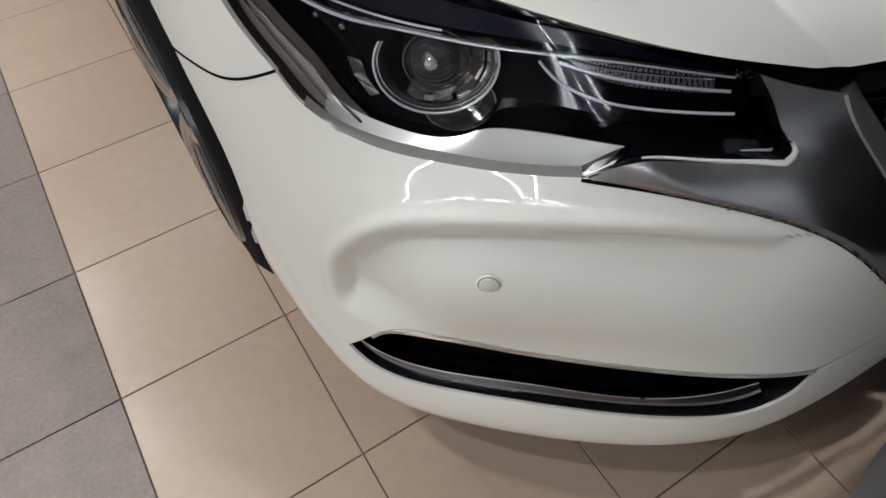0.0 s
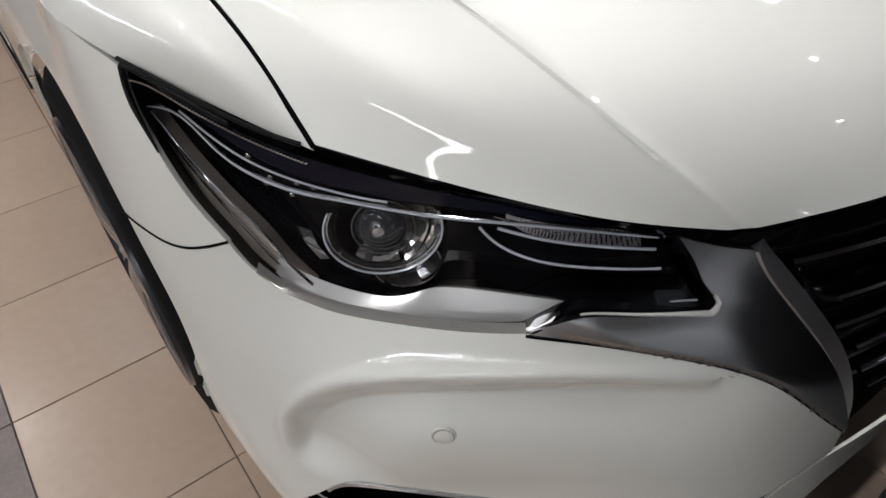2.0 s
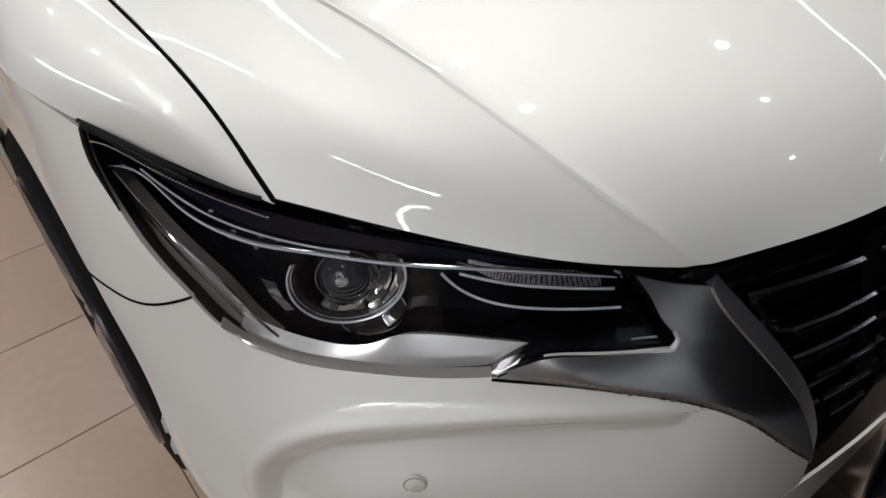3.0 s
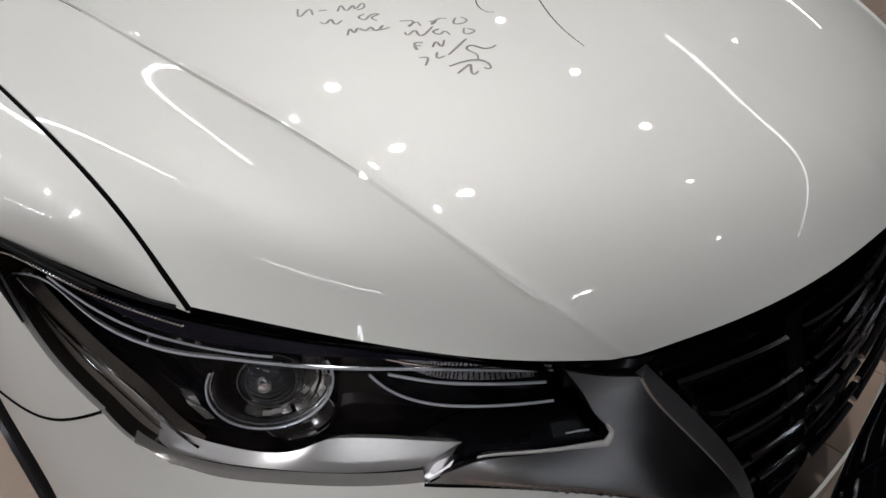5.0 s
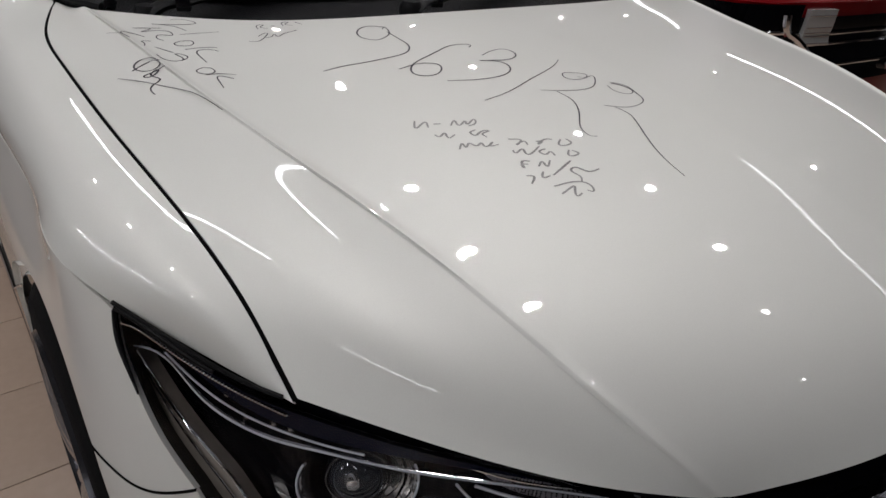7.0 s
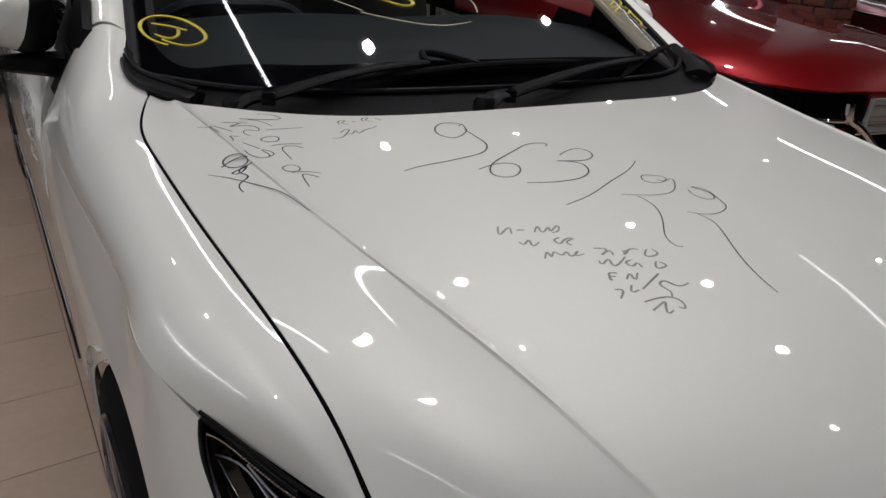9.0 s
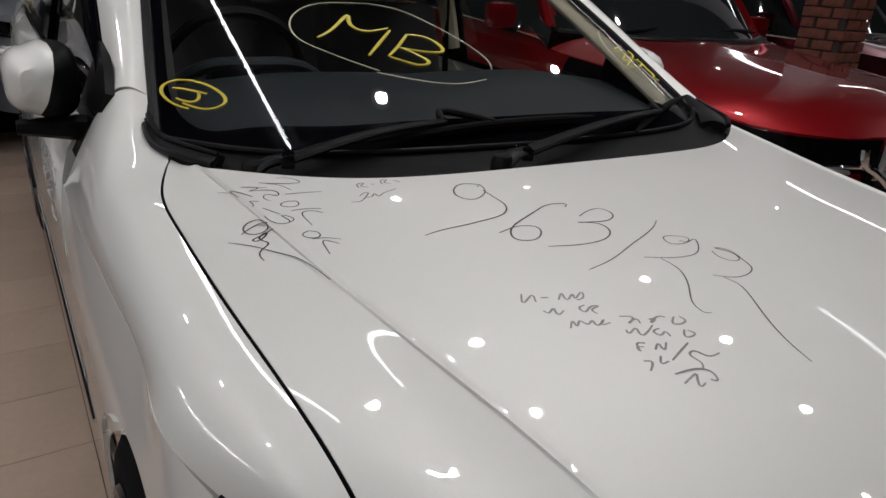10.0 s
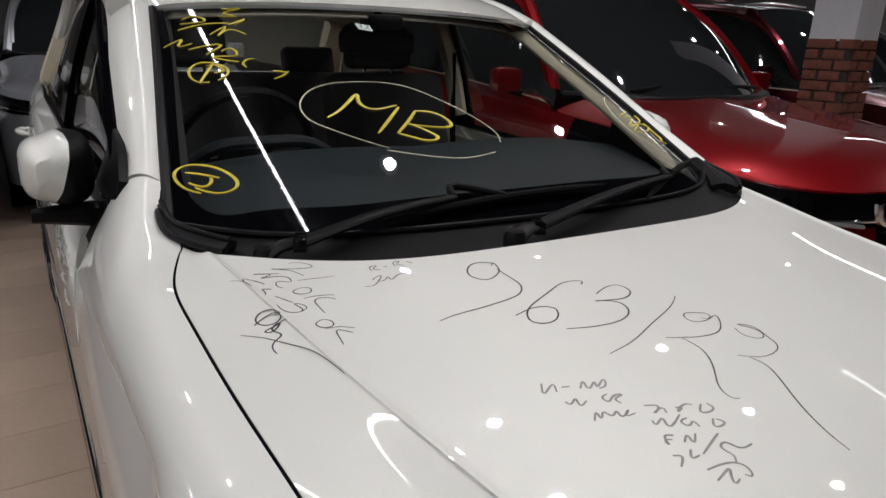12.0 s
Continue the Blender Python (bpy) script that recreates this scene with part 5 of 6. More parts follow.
ink_screen([
    [(-0.903, 0.405), (-0.786, 0.398), (-0.849, 0.375), (-0.753, 0.348), (-0.860, 0.338), (-0.746, 0.318), (-0.799, 0.304)],
    [(-0.967, 0.371), (-0.970, 0.355), (-0.876, 0.341), (-0.970, 0.304), (-0.829, 0.298)],
    [(-0.970, 0.321), (-0.970, 0.284), (-0.970, 0.274), (-0.970, 0.231), (-0.916, 0.231), (-0.970, 0.201)],
], YELLOW_INK, .0032)


def whole_plain(sheet, n, m):
    uu, vv = np.meshgrid(np.linspace(-1, 1, n), np.linspace(0, 1, m), indexing="ij")
    p = sheet(np.abs(uu), vv)
    p[..., 0] *= np.where(uu > 0, -1, 1)
    return p


def bm_grid(p):
    bm = bmesh.new()
    grid(bm, p)
    return bm



# ---- cabin, seen through the glass ----
LINING = material("cream_head_lining", (0.40, 0.37, 0.30), 0.9, vary=0.06, scale=20)
DASHBOARD = Sheet(
    [(0, 1.06, .925), (-.35, 1.08, .925), (-.66, 1.20, .925)],
    [(0, 1.32, .985), (-.35, 1.32, .985), (-.68, 1.38, .965)],
    [(0, 1.56, .975), (-.35, 1.55, .985), (-.70, 1.55, .950)],
    [(0, 1.66, .86), (-.35, 1.64, .87), (-.70, 1.62, .86)],
    [(0, 1.64, .55), (-.35, 1.62, .55), (-.70, 1.60, .55)],
)
part("dashboard", panel(whole_plain(DASHBOARD, 41, 30), lip=.01), DASH, car, "dark blue-grey dashboard top")
part("instrument_hood", tube(line([(-.56, 1.60, .97), (-.50, 1.585, 1.005), (-.38, 1.575, 1.015), (-.26, 1.585, 1.005), (-.20, 1.60, .97)], 24), .022, 10, flat=.7), DASH, car)
ring = [(-.38 + .185 * math.cos(a), 1.76 - .07 * math.sin(a), .955 + .170 * math.sin(a)) for a in np.linspace(0, 2 * math.pi, 48, endpoint=False)]
sw = part("steering_wheel", tube(ring, .015, 8, closed=True), BLACK, car, "black three-spoke steering wheel")
part("boss", box((.14, .06, .10), (-.38, 1.755, .945), .025), BLACK, sw)
for a in (0, math.pi, 1.5 * math.pi):
    part("spoke", tube([(-.38 + .05 * math.cos(a), 1.76 - .02 * math.sin(a), .95 + .05 * math.sin(a)), (-.38 + .18 * math.cos(a), 1.76 - .07 * math.sin(a), .955 + .165 * math.sin(a))], .013, 6), BLACK, sw)


def pad(w, h, d, at, tilt, mat, name, parent, bevel=.05):
    bm = bmesh.new()
    bmesh.ops.create_cube(bm, size=1)
    bmesh.ops.scale(bm, vec=(w, d, h), verts=bm.verts)
    bmesh.ops.bevel(bm, geom=bm.edges, offset=bevel, segments=4, profile=.6, affect="EDGES")
    bm.transform(Matrix.Translation(at) @ Matrix.Rotation(radians(tilt), 4, "X"))
    return part(name, bm, mat, parent, sharp=60)


for x in (-.37, .37):
    seat = pad(.50, .62, .15, (x, 2.32, .83), -16, DARK_CLOTH, "front_seat", car)
    tagged(seat, "dark cloth front seat with headrest")
    pad(.52, .16, .52, (x, 2.08, .50), 4, DARK_CLOTH, "cushion", seat)
    pad(.27, .17, .10, (x, 2.45, 1.235), -10, DARK_CLOTH, "headrest", seat, .035)
    for dx in (-.06, .06):
        part("headrest_post", tube([(x + dx, 2.42, 1.08), (x + dx, 2.445, 1.18)], .006, 6), CHROME, seat)
bench = pad(1.25, .55, .16, (0, 3.15, .82), -20, DARK_CLOTH, "rear_seat", car)
tagged(bench, "dark cloth rear bench with headrests")
for x in (-.40, .40):
    pad(.26, .14, .09, (x, 3.27, 1.14), -14, DARK_CLOTH, "headrest", bench, .03)
part("parcel_shelf", box((1.3, .55, .03), (0, 3.55, 1.0), .01), LINING, car)
part("cabin_floor", box((1.4, 2.6, .04), (0, 2.3, .32)), DARK, car)
lining = whole_plain(Sheet(*(ROOF.net + np.array((.012, 0, -.03)))), 31, 24)
part("head_lining", panel(lining, lip=.002), LINING, car)
for s in (-1, 1):
    part("door_lining", panel(np.array([[(s * .72, 1.45, .85), (s * .72, 2.4, .88), (s * .72, 3.3, .90)], [(s * .74, 1.45, .45), (s * .74, 2.4, .45), (s * .74, 3.3, .45)]]), lip=.004), BEIGE, car)
    part("post_lining", tube(line([(s * .70, 2.33, .97), (s * .66, 2.36, 1.2), (s * .61, 2.40, 1.38)], 14), .035, 8), BEIGE, car)
    # lining of the windscreen pillar: a rounded panel from the glass edge back to the door frame
    vs = np.linspace(.06, 1.0, 24)
    glass_edge = np.array([at_screen(s * -.955, v, -.012) for v in vs])
    back_edge = glass_edge + np.array((s * .012, .13, .005))
    w = np.linspace(0, 1, 8)[:, None, None]
    lining_pts = glass_edge * (1 - w) + back_edge * w + np.sin(np.linspace(0, np.pi, 8))[:, None, None] * np.array((-s * .030, -.01, -.01))
    # near lining takes the dark cloth, its shade put into the colour
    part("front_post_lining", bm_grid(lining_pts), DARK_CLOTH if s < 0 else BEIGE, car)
    part("rear_post_lining", tube(line([(s * .70, 3.72, 1.02), (s * .62, 3.45, 1.25), (s * .59, 3.3, 1.36)], 14), .07, 8), BEIGE, car)
    part("seat_belt", tube(line([(s * .66, 2.33, 1.22), (s * .665, 2.32, .9), (s * .68, 2.30, .6)], 12), .022, 6, flat=.2), BLACK, car)
mirror = part("inner_mirror", box((.24, .03, .065), (.02, 1.76, 1.255), .02), BLACK, car, "black inside mirror")
part("stem", tube([(.0, 1.72, 1.335), (.01, 1.75, 1.28)], .012, 8), BLACK, mirror)
part("camera_box", box((.09, .10, .04), (.0, 1.70, 1.31), .012), BLACK, mirror)
# dark reflected beam band and the service sticker on the glass
corners = [at_screen(u, v, -.004) for u, v in ((.171, .916), (.112, .905), (.117, .868), (.174, .880))]
stick = bmesh.new()
stick.faces.new([stick.verts.new(q) for q in corners])
part("service_sticker", stick, material("pale_sticker", (0.62, 0.70, 0.66), 0.5, vary=0.05), screen, "small pale square sticker with a number")
font = bpy.data.curves.new("number", "FONT")
font.body, font.size, font.align_x, font.align_y = "12", .030, "CENTER", "CENTER"
num = new("sticker_number", font)
num.data.materials.append(INK)
num.parent = screen
mid = sum((Vector(q) for q in corners), Vector()) / 4
right = (Vector(corners[1]) - Vector(corners[0])).normalized()
upv = (Vector(corners[0]) - Vector(corners[3])).normalized()
nrm = right.cross(upv).normalized()
num.matrix_basis = Matrix.Translation(mid + nrm * .002 - car.location) @ Matrix((right, (upv - upv.project(right)).normalized(), nrm)).transposed().to_4x4()


# ---- the other cars ----
def other_car(label, paint, place, w=.91, length=4.6, nose=.82, cowl=1.04, cowl_y=1.40, roof=1.66, roof_y=2.15, tail_y=3.95, lamp_mat=None, group="parked cars", rails=False, chrome=True, low=.02, plain=False, belt=0.0, lamps=(.085, .215, .72, .955), bright_block=False):
    """A parked car in plainer form: nose at the origin facing -y."""
    c = thing("car", (0, 0, 0), label, "car", group)
    k = w / .91
    rows = []
    for z, out in ((.24, -.02), (.36, .0), (.52, .005), (.68, 0), (nose - .06, -.015), (nose + .02, -.05)):
        y = low if z < .45 else .02 if z < .6 else .05
        top = z > .68
        rise = (cowl - .10 - nose) if top else 0
        rows.append([(0, y, z), (-.45 * k, y + .03, z), (-.70 * k, y + .14, z), (-.85 * k + out * .3, y + .34, z + rise * .2), (-.90 * k - out, .75, z + rise * .6), (-.91 * k - out, cowl_y, z + rise), (-.91 * k - out, length * .6, z + rise * 1.25), (-.90 * k - out, length - .6, z + rise * 1.35), (-.80 * k, length - .12, z + rise * 1.3), (-.45 * k, length - .02, z + rise * 1.3), (0, length, z + rise * 1.3)])
    body = Sheet(*rows)
    n_u, n_v = 150, 26
    pts = body(*np.meshgrid(np.linspace(0, 1, n_u), np.linspace(0, 1, n_v), indexing="ij"))
    axle = (.90, length - .98)

    def shell(p, flip):
        bm = panel(p, flip=flip)
        cut = [f for f in bm.faces if abs(f.calc_center_median().x) > .5 and any(math.hypot(f.calc_center_median().y - a, f.calc_center_median().z - .33) < .37 for a in axle)]
        bmesh.ops.delete(bm, geom=cut, context="FACES")
        return bm

    shell_part = part("body", joined(shell(pts, False), shell(mirrored(pts), True)), paint, c)
    hood = Sheet(
        [(0, .05, nose + .02), (-.35 * k, .07, nose + .015), (-.66 * k, .17, nose + .02), (-.83 * k, .40, nose + .03)],
        [(0, .16, nose + .085), (-.36 * k, .19, nose + .075), (-.68 * k, .32, nose + .065), (-.855 * k, .52, nose + .06)],
        [(0, .60, nose + .165), (-.40 * k, .62, nose + .15), (-.72 * k, .72, nose + .125), (-.86 * k, .85, nose + .095)],
        [(0, cowl_y - .05, cowl + .01), (-.42 * k, cowl_y, cowl), (-.72 * k, cowl_y + .06, cowl - .015), (-.86 * k, cowl_y + .1, cowl - .07)],
    )
    part("bonnet", panel(whole_plain(hood, 61, 40), flip=True), paint, c)
    screen_ = Sheet(
        [(0, cowl_y - .04, cowl), (-.45 * k, cowl_y + .03, cowl), (-.76 * k, cowl_y + .22, cowl + .005)],
        [(0, (cowl_y + roof_y) / 2 - .02, (cowl + roof) / 2 + .03), (-.42 * k, (cowl_y + roof_y) / 2 + .03, (cowl + roof) / 2 + .02), (-.69 * k, (cowl_y + roof_y) / 2 + .16, (cowl + roof) / 2 + .01)],
        [(0, roof_y, roof - .06), (-.38 * k, roof_y + .03, roof - .07), (-.60 * k, roof_y + .12, roof - .09)],
    )
    part("windscreen", panel(whole_plain(screen_, 41, 20), flip=True, lip=.004), CAR_GLASS, c)
    top = Sheet(
        [(0, roof_y, roof - .055), (-.38 * k, roof_y + .03, roof - .065), (-.60 * k, roof_y + .12, roof - .09), (-.66 * k, roof_y + .2, roof - .13)],
        [(0, roof_y + .6, roof), (-.38 * k, roof_y + .6, roof - .01), (-.60 * k, roof_y + .62, roof - .035), (-.67 * k, roof_y + .65, roof - .085)],
        [(0, tail_y - .3, roof - .03), (-.38 * k, tail_y - .3, roof - .04), (-.58 * k, tail_y - .3, roof - .06), (-.65 * k, tail_y - .3, roof - .11)],
        [(0, tail_y + .05, roof - .09), (-.38 * k, tail_y + .04, roof - .10), (-.56 * k, tail_y, roof - .13), (-.63 * k, tail_y - .05, roof - .17)],
    )
    part("roof", panel(whole_plain(top, 31, 24), flip=True), paint, c)
    rear = Sheet(
        [(0, tail_y + .05, roof - .10), (-.40 * k, tail_y + .03, roof - .12), (-.60 * k, tail_y - .05, roof - .18)],
        [(0, length - .12, cowl + .08), (-.45 * k, length - .15, cowl + .07), (-.78 * k, length - .3, cowl + .05)],
    )
    part("rear_window", bm_grid(whole_plain(Sheet(rear.net[0], rear.net.mean(0), rear.net[1]), 31, 10)), CAR_GLASS, c)
    for s in (1, -1):
        m = (lambda p: p) if s == 1 else mirrored
        rail_ = line([(-.73 * k, cowl_y + .28, cowl + .06), (-.70 * k, (cowl_y + roof_y) / 2 + .2, (cowl + roof) / 2 + .02), (-.655 * k, roof_y + .25, roof - .13), (-.67 * k, roof_y + .7, roof - .09), (-.65 * k, tail_y - .3, roof - .115), (-.74 * k, tail_y + .35, cowl + .10)], 60)
        belt_ = line([(-.86 * k, cowl_y + .12, cowl - .06), (-.875 * k, cowl_y + .6, cowl - .05), (-.88 * k, cowl_y + 1.3, cowl - .03), (-.87 * k, tail_y - .3, cowl - .01), (-.84 * k, tail_y + .35, cowl + .02)], 60) + np.linspace(0, 1, 60)[:, None] ** .3 * np.array((0, 0, belt))
        ww = np.linspace(0, 1, 8)[:, None, None]
        side_pts = rail_ * (1 - ww) + belt_ * ww
        part("side_window", bm_grid(m(side_pts)), CAR_GLASS, c)
        part("window_line", tube(m(belt_ + np.array((-.004, 0, .004))), .010, 6), CHROME if chrome else BLACK, c)
        part("pillar", joined(tube(m(np.concatenate([screen_(np.full(24, 1.0), np.linspace(0, 1, 24)) + np.array((-.01, .03, 0))])), .038, 8), tube(m(rail_ + np.array((-.004, 0, .006))), .022, 8)), paint, c)
        post_y = 28
        part("door_post", bm_grid(m(side_pts[:, post_y:post_y + 3] + np.array((-.006, 0, 0)))), GLOSS_BLACK, c)
        # shoulder between body and belt
        sh = body(np.linspace(.36, .70, 60), np.full(60, 1.0))
        bl = np.stack([np.interp(sh[:, 1], belt_[:, 1], belt_[:, i]) for i in range(3)], 1)
        bl[:, 1] = sh[:, 1]
        part("shoulder", bm_grid(m(sh * (1 - ww) + bl * ww)), paint, c)
        u0, u1, v0, v1 = lamps
        lampp = body(*np.meshgrid(np.linspace(u0, u1, 40), np.linspace(v0, v1, 14), indexing="ij")) + np.array((-.006, -.008, 0))
        hl = part("headlight", panel(m(lampp), flip=s == -1, lip=.01), lamp_mat or GLOSS_BLACK, c)
        part("lamp_strip", tube(m(body(np.linspace(u0 + .005, u1 - .015, 20), np.full(20, (v0 + v1) / 2 - .03)) + np.array((-.010, -.012, 0))), .008, 6), CHROME, hl)
        if bright_block:
            blade_line = body(*line([(u1 - .05, v1 - .01), (u0 + .055, v0 + .10), (u0 + .02, v0 + .02)], 24).T) + np.array((-.014, -.018, 0))
            part("lamp_blade", tube(m(blade_line), .013, 8, flat=.6), BRIGHT_SATIN, hl)
            block = body(*np.meshgrid(np.linspace(u0 - .030, u0 - .004, 10), np.linspace(v0 - .04, v1 - .02, 14), indexing="ij")) + np.array((-.012, -.022, 0))
            part("lamp_block", panel(m(block), flip=s == -1, lip=.016), BRUSHED, hl, "pale clear lamp block")
            for q in np.linspace(0, 1, 5):
                rib_line = body(np.linspace(u0 - .029, u0 - .005, 6), np.full(6, v0 - .03 + q * (v1 - v0 - .02))) + np.array((-.013, -.024, 0))
                part("lamp_rib", tube(m(rib_line), .0022, 6), CHROME, hl)
        for y in axle:
            part("wheel_housing", lathe([(.365, -s * w * .98), (.365, -s * .6), (.05, -s * .6)], 32), DARK, c).data.transform(Matrix.Translation((0, y, .33)))
            wheel(c, (-s * (w - .115), y, .317), -s)
        mr = part("side_mirror", box((.16, .10, .13), (0, 0, 0), .035), paint, c)
        mr.data.transform(Matrix.Translation((-s * (w + .06), cowl_y + .42, cowl + .06)))
        part("mirror_foot", tube([(-s * (w - .08), cowl_y + .42, cowl - .02), (-s * (w + .04), cowl_y + .42, cowl + .01)], .022, 8), BLACK, mr)
        if rails:
            part("roof_rack", tube(m(line([(-.60 * k, roof_y + .35, roof + .0), (-.60 * k, roof_y + .6, roof + .035), (-.60 * k, tail_y - .5, roof + .02), (-.59 * k, tail_y - .2, roof - .02)], 30)), .018, 8), SATIN, c)
    gr = body(*np.meshgrid(np.linspace(0, .075, 16), np.linspace(.40, .93, 12), indexing="ij")) + np.array((0, -.006, 0))
    g = part("grille", joined(panel(gr), panel(mirrored(gr), flip=True)), GLOSS_BLACK, c)
    for v in () if plain else (.5, .62, .74):
        p = body(np.linspace(0, .07, 12), np.full(12, v)) + np.array((0, -.014, 0))
        part("bar", joined(tube(p, .007, 6), tube(mirrored(p), .007, 6)), CHROME, g)
    ch = body(*line([(.080, .95), (.070, .70), (.040, .45)], 20).T) + np.array((0, -.014, 0))
    for q in () if plain else (ch, mirrored(ch)):
        part("grille_blade", tube(q, .016, 8), CHROME, g)
    part("underbody", box((w * 1.7, length - .5, .1), (0, length / 2, .26), .02), DARK, c)
    cw = np.concatenate([screen_(np.linspace(1, 0, 24), np.zeros(24)), mirrored(screen_(np.linspace(0, 1, 24), np.zeros(24)))[1:]])
    part("cowl", tube(cw + np.array((0, -.03, 0)), .035, 8, flat=.5), BLACK, c)
    for x0, x1 in ((-.45, .15), (.05, .6)):
        a = np.array([(x0 * k, cowl_y + .02, cowl + .03), ((x0 + x1) / 2 * k, cowl_y + .05, cowl + .055), (x1 * k, cowl_y + .12, cowl + .045)])
        part("wiper", tube(line(a, 16), .010, 6), BLACK, c)
    c.matrix_basis = place
    return c


CAR_GLASS = material("dark_car_glass", (0.012, 0.014, 0.015), 0.03, vary=0.1, coat=0.5)
RED = pearl_paint("candy_red_paint", (0.21, 0.0015, 0.004), rough=0.36, metal=0.6)
RED.node_tree.nodes["Principled BSDF"].inputs["Specular IOR Level"].default_value = 0.1
MAROON = pearl_paint("maroon_paint", (0.055, 0.003, 0.007), rough=0.3, metal=0.9)
SILVER = pearl_paint("silver_paint", (0.45, 0.47, 0.50), rough=0.3, metal=0.6)
PLAIN_WHITE = pearl_paint("white_paint", (0.74, 0.74, 0.75))
other_car("bright red sport utility car parked beside the white saloon", RED, pose(2.105, .93, 0, 0, 0, -6.3), w=.91, cowl_y=1.40, cowl=1.02, nose=.79, roof=1.68, belt=.09, lamps=(.066, .33, .66, .992), bright_block=True)
other_car("dark maroon sport utility car with roof rails", MAROON, pose(5.35, 1.45, 0), w=.92, roof=1.70, rails=True)
other_car("silver sport utility car parked behind the white saloon", SILVER, pose(-.08, 4.85, 0), w=.92, cowl_y=1.05, cowl=1.06, roof=1.62, roof_y=1.75)
other_car("pale silver car parked nose to nose with the saloon", SILVER, pose(.02, -.172, 0, 0, 0, 182), w=.88, low=.060, plain=True, nose=.56, cowl=.95, roof=1.48, cowl_y=1.2, roof_y=1.9)
other_car("white car parked further along the aisle", PLAIN_WHITE, pose(-1.97, 4.3, 0), w=.88, nose=.74, cowl=1.0, roof=1.55)
other_car("dark grey car at the far end of the row", SILVER, pose(7.9, 2.2, 0), w=.90)

# brick-clad column
BRICK = material("red_brick", (0.22, 0.075, 0.05), 0.85, vary=0.35, scale=14, bump=0.5, bump_scale=120)
MORTAR = material("dark_mortar", (0.06, 0.05, 0.045), 0.9, vary=0.2, scale=30)
PLASTER = material("white_column_paint", (0.80, 0.82, 0.86), 0.7, vary=0.04, scale=4)
column = thing("column", (4.20, 2.62, 0), "square column, red brick below and white paint above", "column", kind="structure")
part("core", box((.29, .29, 1.35), (4.20, 2.62, .675)), MORTAR, column)
part("shaft", box((.32, .32, 1.64), (4.20, 2.62, 2.18), .004), PLASTER, column)
bk = box((.205, .105, .062), (0, 0, 0), .004)
brick_me = mesh_of(bk, "brick")
brick_me.materials.append(BRICK)
rng = random.Random(4)
for row in range(19):
    z = .036 + row * .0725
    for face in range(4):
        for i in range(2):
            s = (i - .5) * .15 + (.04 if row % 2 else -.04)
            b = new("brick", brick_me)
            b.parent = column
            d = .11 + rng.uniform(-.004, .006)
            x, y = ((s, -d), (d, s), (s, d), (-d, s))[face]
            b.location = (x, y, z)
            b.rotation_euler = (0, rng.uniform(-.02, .02), (face % 2) * math.pi / 2)
            b.scale = (min(.72, (.162 - abs(s)) / .1025), 1, 1)


# ---- showroom ----
WALL = material("grey_wall_paint", (0.28, 0.275, 0.27), 0.8, vary=0.06, scale=2)
CEIL = material("dark_ceiling_paint", (0.05, 0.05, 0.052), 0.8, vary=0.1, scale=2)
LAMP_GLOW = glow("downlight_glow", (1.0, 0.98, 0.97), 130)
# only for the added western strips that brighten bumper and left flank
FILL_GLOW = glow("fill_glow", (0.95, 0.98, 1.0), 85)
LINE_GLOW = glow("line_glow", (0.95, 0.98, 1.0), 15)
WIND_GLOW = glow("bright_line_glow", (0.95, 0.98, 1.0), 30)
THIN_GLOW = glow("thin_line_glow", (0.95, 0.98, 1.0), 7)
STEEL = material("white_lamp_ring", (0.7, 0.7, 0.7), 0.4, vary=0.05)
CEILING_Z = 3.0
for name, size, at in (("wall_north", (26, .2, 3.2), (-1, 12.1, 1.5)), ("wall_south", (26, .2, 3.2), (-1, -14.1, 1.5)), ("wall_west", (.2, 26, 3.2), (-14.1, -1, 1.5)), ("wall_east", (.2, 26, 3.2), (12.1, -1, 1.5))):
    tagged(part(name, box(size, at), WALL), "grey painted showroom wall", "wall", kind="structure")
tagged(part("ceiling", box((26.4, 26.4, .1), (-1, -1, CEILING_Z + .055)), CEIL), "dark showroom ceiling", "ceiling", kind="structure")
# the last two are added, unseen, to brighten the left wing and bumper
SPOTS = [(1.17, 4.40), (1.12, 3.45), (.55, 1.66), (.38, .87), (.33, .21), (.09, -2.15), (2.70, 4.64), (2.60, 3.65), (2.28, 2.0), (2.10, 1.07), (1.98, .30), (1.65, -.44), (1.34, -1.80), (7.0, 5.3), (-1.9, 1.1), (-1.9, 3.2), (4.8, 1.0), (4.8, 3.0), (4.8, -1.0), (5.2, 5.0), (6.2, 3.3), (-1.9, 5.6), (.2, 5.7), (-2.0, 2.15), (-2.9, .30), (-2.0, .40)]
first = None
for x, y in SPOTS:
    if first is None:
        first = thing("downlight", (x, y, CEILING_Z), "round recessed ceiling downlight, switched on, two of them added as fill", "downlight", "ceiling downlights")
        part("lamp_disc", lathe([(0, -.010), (.029, -.010)], 24, "z"), LAMP_GLOW).parent = first
        part("lamp_ring", lathe([(.029, -.012), (.050, -.014), (.062, -.006), (.062, .002)], 24, "z"), STEEL).parent = first
    else:
        copy_thing(first, Matrix.Translation((x, y, CEILING_Z)))
BEAM = bpy.data.lights.new("downlight_beam", "SPOT")
BEAM.energy, BEAM.spot_size, BEAM.spot_blend, BEAM.shadow_soft_size = 44, radians(125), 1.0, 0.035
BEAM.color = (1.0, 0.985, 0.98)
for x, y in SPOTS:
    if y > -.4:
        new("downlight_beam", BEAM).location = (x, y, CEILING_Z - .03)
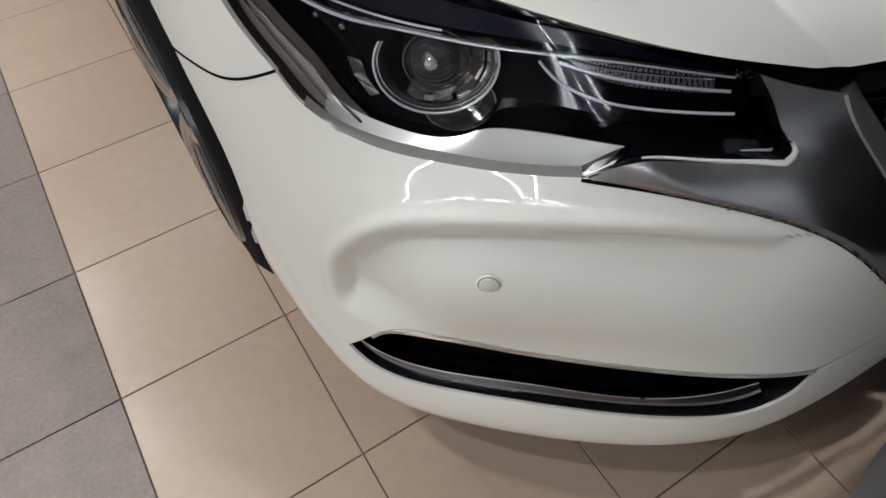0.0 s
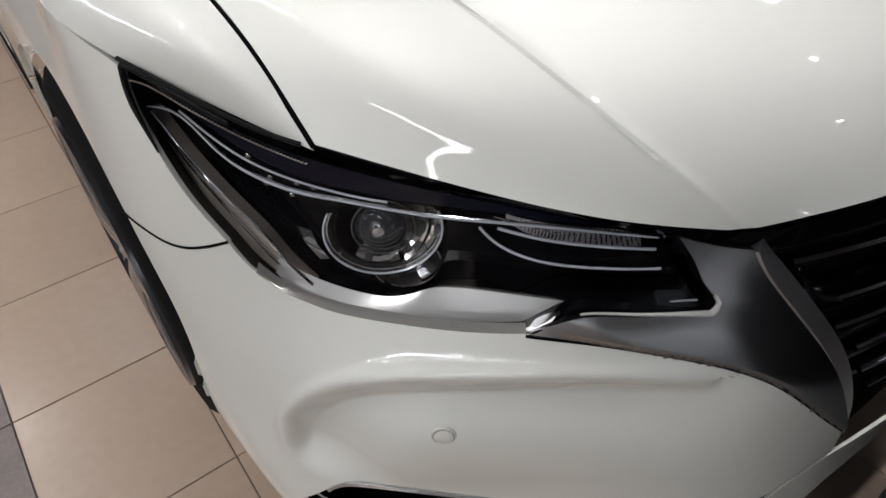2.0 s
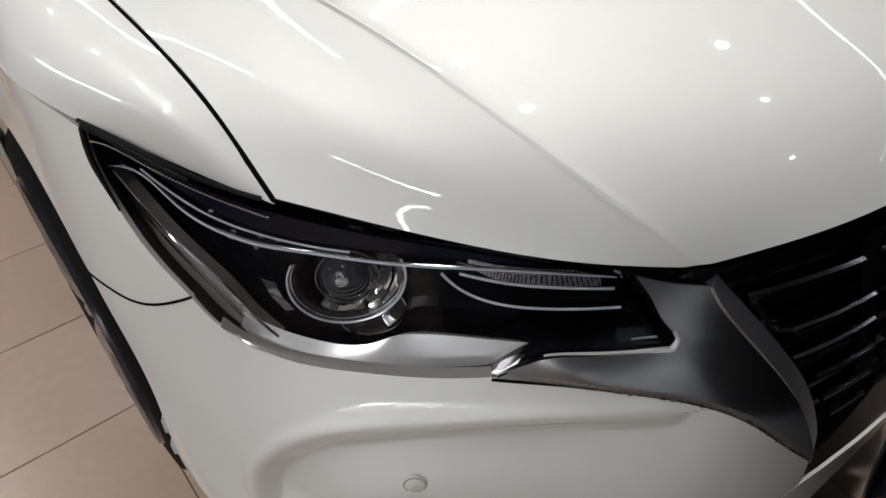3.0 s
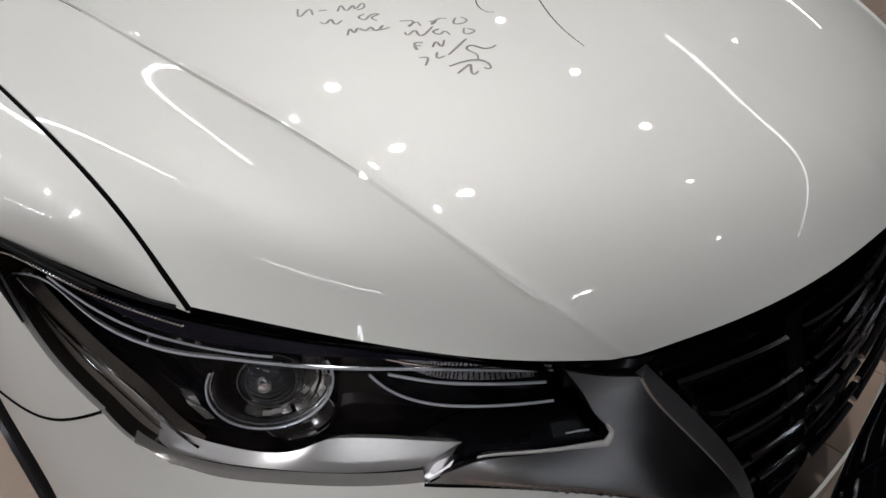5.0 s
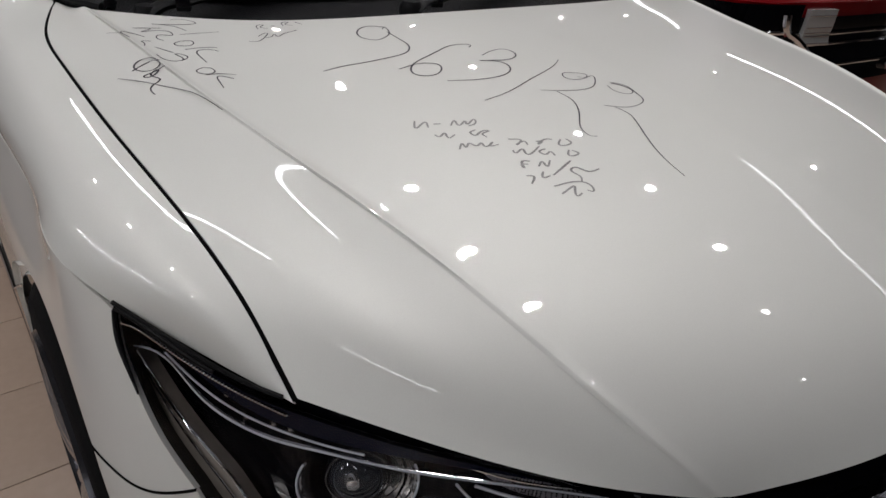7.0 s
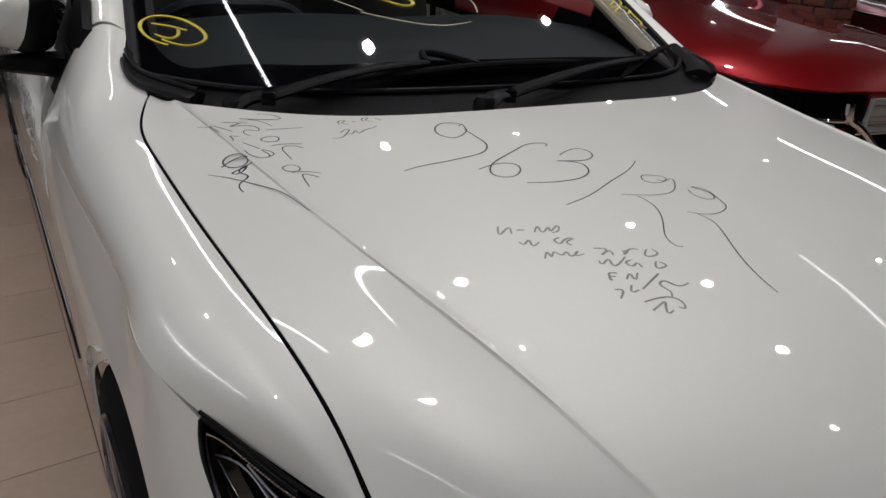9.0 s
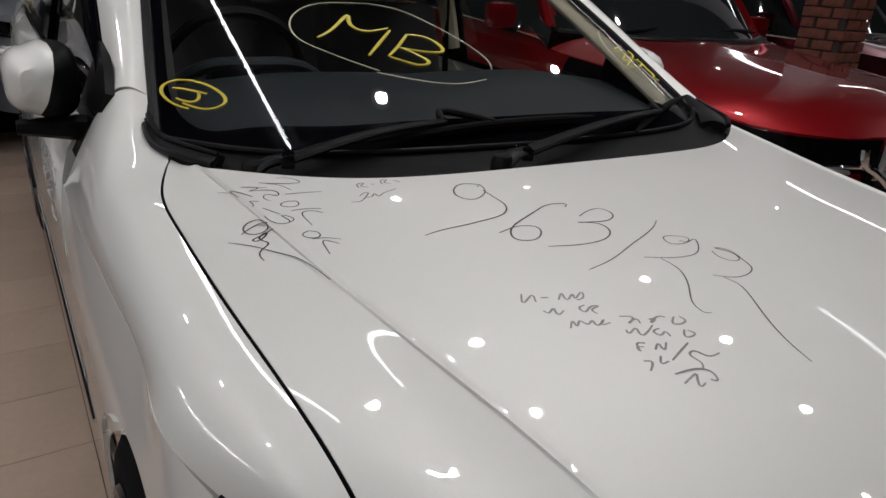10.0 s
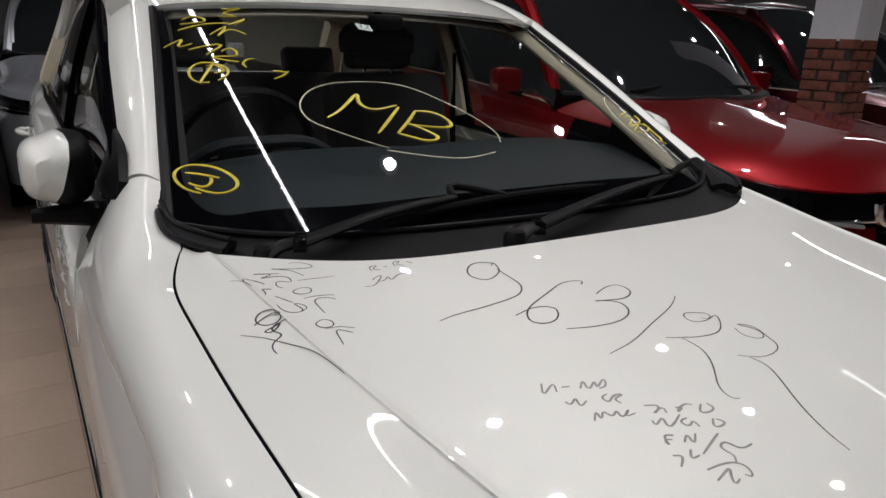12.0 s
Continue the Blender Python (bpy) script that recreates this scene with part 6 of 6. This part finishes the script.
# strips at x -6.5 and further west are added, unseen, as fill light
STRIPS = [(-.26, 1.28, -.98, 3.9, .030, WIND_GLOW), (2.75, -3.0, 3.45, 1.2, .004, THIN_GLOW), (-2.4, -2.2, -2.4, -.9, .04, LINE_GLOW), (-1.1, -4.6, -1.1, -3.2, .04, LINE_GLOW), (8.6, 1.0, 8.6, 7.0, .06, LINE_GLOW), (-6.5, -8.0, -6.5, -2.5, .06, FILL_GLOW), (-9.5, -9.5, -9.5, -3.0, .08, FILL_GLOW), (-12.5, -9.5, -8.0, -9.5, .08, FILL_GLOW), (-6.5, 1.0, -6.5, 6.0, .06, FILL_GLOW)]
for xa, ya, xb, yb, wide, shine in STRIPS:
    at = ((xa + xb) / 2, (ya + yb) / 2, CEILING_Z)
    long = math.hypot(xb - xa, yb - ya)
    turn = Matrix.Rotation(math.atan2(yb - ya, xb - xa), 4, "Z")
    st = thing("strip_light", at, "long white ceiling strip light, switched on, some added as fill light", "strip light", "ceiling strips")
    part("diffuser", box((long, wide, .02), (at[0], at[1], CEILING_Z - .022), .003, turn), shine, st)
    part("channel", box((long + .025, wide + .025, .014), (at[0], at[1], CEILING_Z - .006), .002, turn), STEEL, st)

# tiled floor
GROUT = material("dark_grout", (0.10, 0.085, 0.07), 0.9, vary=0.2, scale=20)


def tile_material(name, color, rough, vary, gloss_vary, grain):
    m = material(name, color, rough, vary=vary, scale=grain, bump=0.03, bump_scale=60, rough_vary=gloss_vary, place=True)
    nt = m.node_tree
    b = nt.nodes["Principled BSDF"]
    info, mix, rng = nt.nodes.new("ShaderNodeObjectInfo"), nt.nodes.new("ShaderNodeVectorMath"), nt.nodes.new("ShaderNodeMapRange")
    mix.operation = "SCALE"
    rng.inputs["To Min"].default_value, rng.inputs["To Max"].default_value = .95, 1.05
    nt.links.new(info.outputs["Random"], rng.inputs["Value"])
    source = b.inputs["Base Color"].links[0].from_socket
    nt.links.new(source, mix.inputs[0])
    nt.links.new(rng.outputs[0], mix.inputs["Scale"])
    nt.links.new(mix.outputs[0], b.inputs["Base Color"])
    return m


TILE_BEIGE = tile_material("beige_floor_tile", (0.42, 0.318, 0.247), 0.26, 0.06, 0.0, 5)
TILE_GREY = tile_material("grey_floor_tile", (0.20, 0.165, 0.15), 0.5, 0.24, 0.06, 14)
TILE, X0, Y0 = .3005, -1.141, .462
floor = tagged(part("floor", box((26, 26, .1), (-1, -1, -.0535)), GROUT), "polished beige floor tiles with a grey-brown tiled field", "floor", kind="structure")


def tile_mesh(mat):
    bm = box((TILE - .0022, TILE - .0022, .008), (0, 0, 0), 0)
    bmesh.ops.bevel(bm, geom=[e for e in bm.edges if all(v.co.z > 0 for v in e.verts)], offset=.0009, segments=1, affect="EDGES")
    me = mesh_of(bm, "tile", 30)
    me.materials.append(mat)
    return me


beige, grey = tile_mesh(TILE_BEIGE), tile_mesh(TILE_GREY)
rest = {True: [], False: []}
for i in range(-43, 44):
    for j in range(-48, 38):
        cx, cy = X0 + (i + .5) * TILE, Y0 + (j + .5) * TILE
        is_grey = -6 <= i < 0
        if -4 <= i < 6 and -6 <= j < 22:
            t = new("tile", grey if is_grey else beige)
            t.parent = floor
            t.location = (cx, cy, -.004)
        else:
            rest[is_grey].append((cx, cy))
for is_grey, cells in rest.items():
    vs, fs = [], []
    h = TILE / 2 - .0011
    for cx, cy in cells:
        k = len(vs)
        vs += [(cx - h, cy - h, 0), (cx + h, cy - h, 0), (cx + h, cy + h, 0), (cx - h, cy + h, 0)]
        fs.append((k, k + 1, k + 2, k + 3))
    me = bpy.data.meshes.new("tile_field")
    me.from_pydata(vs, [], fs)
    me.materials.append(TILE_GREY if is_grey else TILE_BEIGE)
    ob = new("tile_field", me)
    ob.parent = floor
    tagged(ob, "more floor tiles of the same kind", kind="stuff")
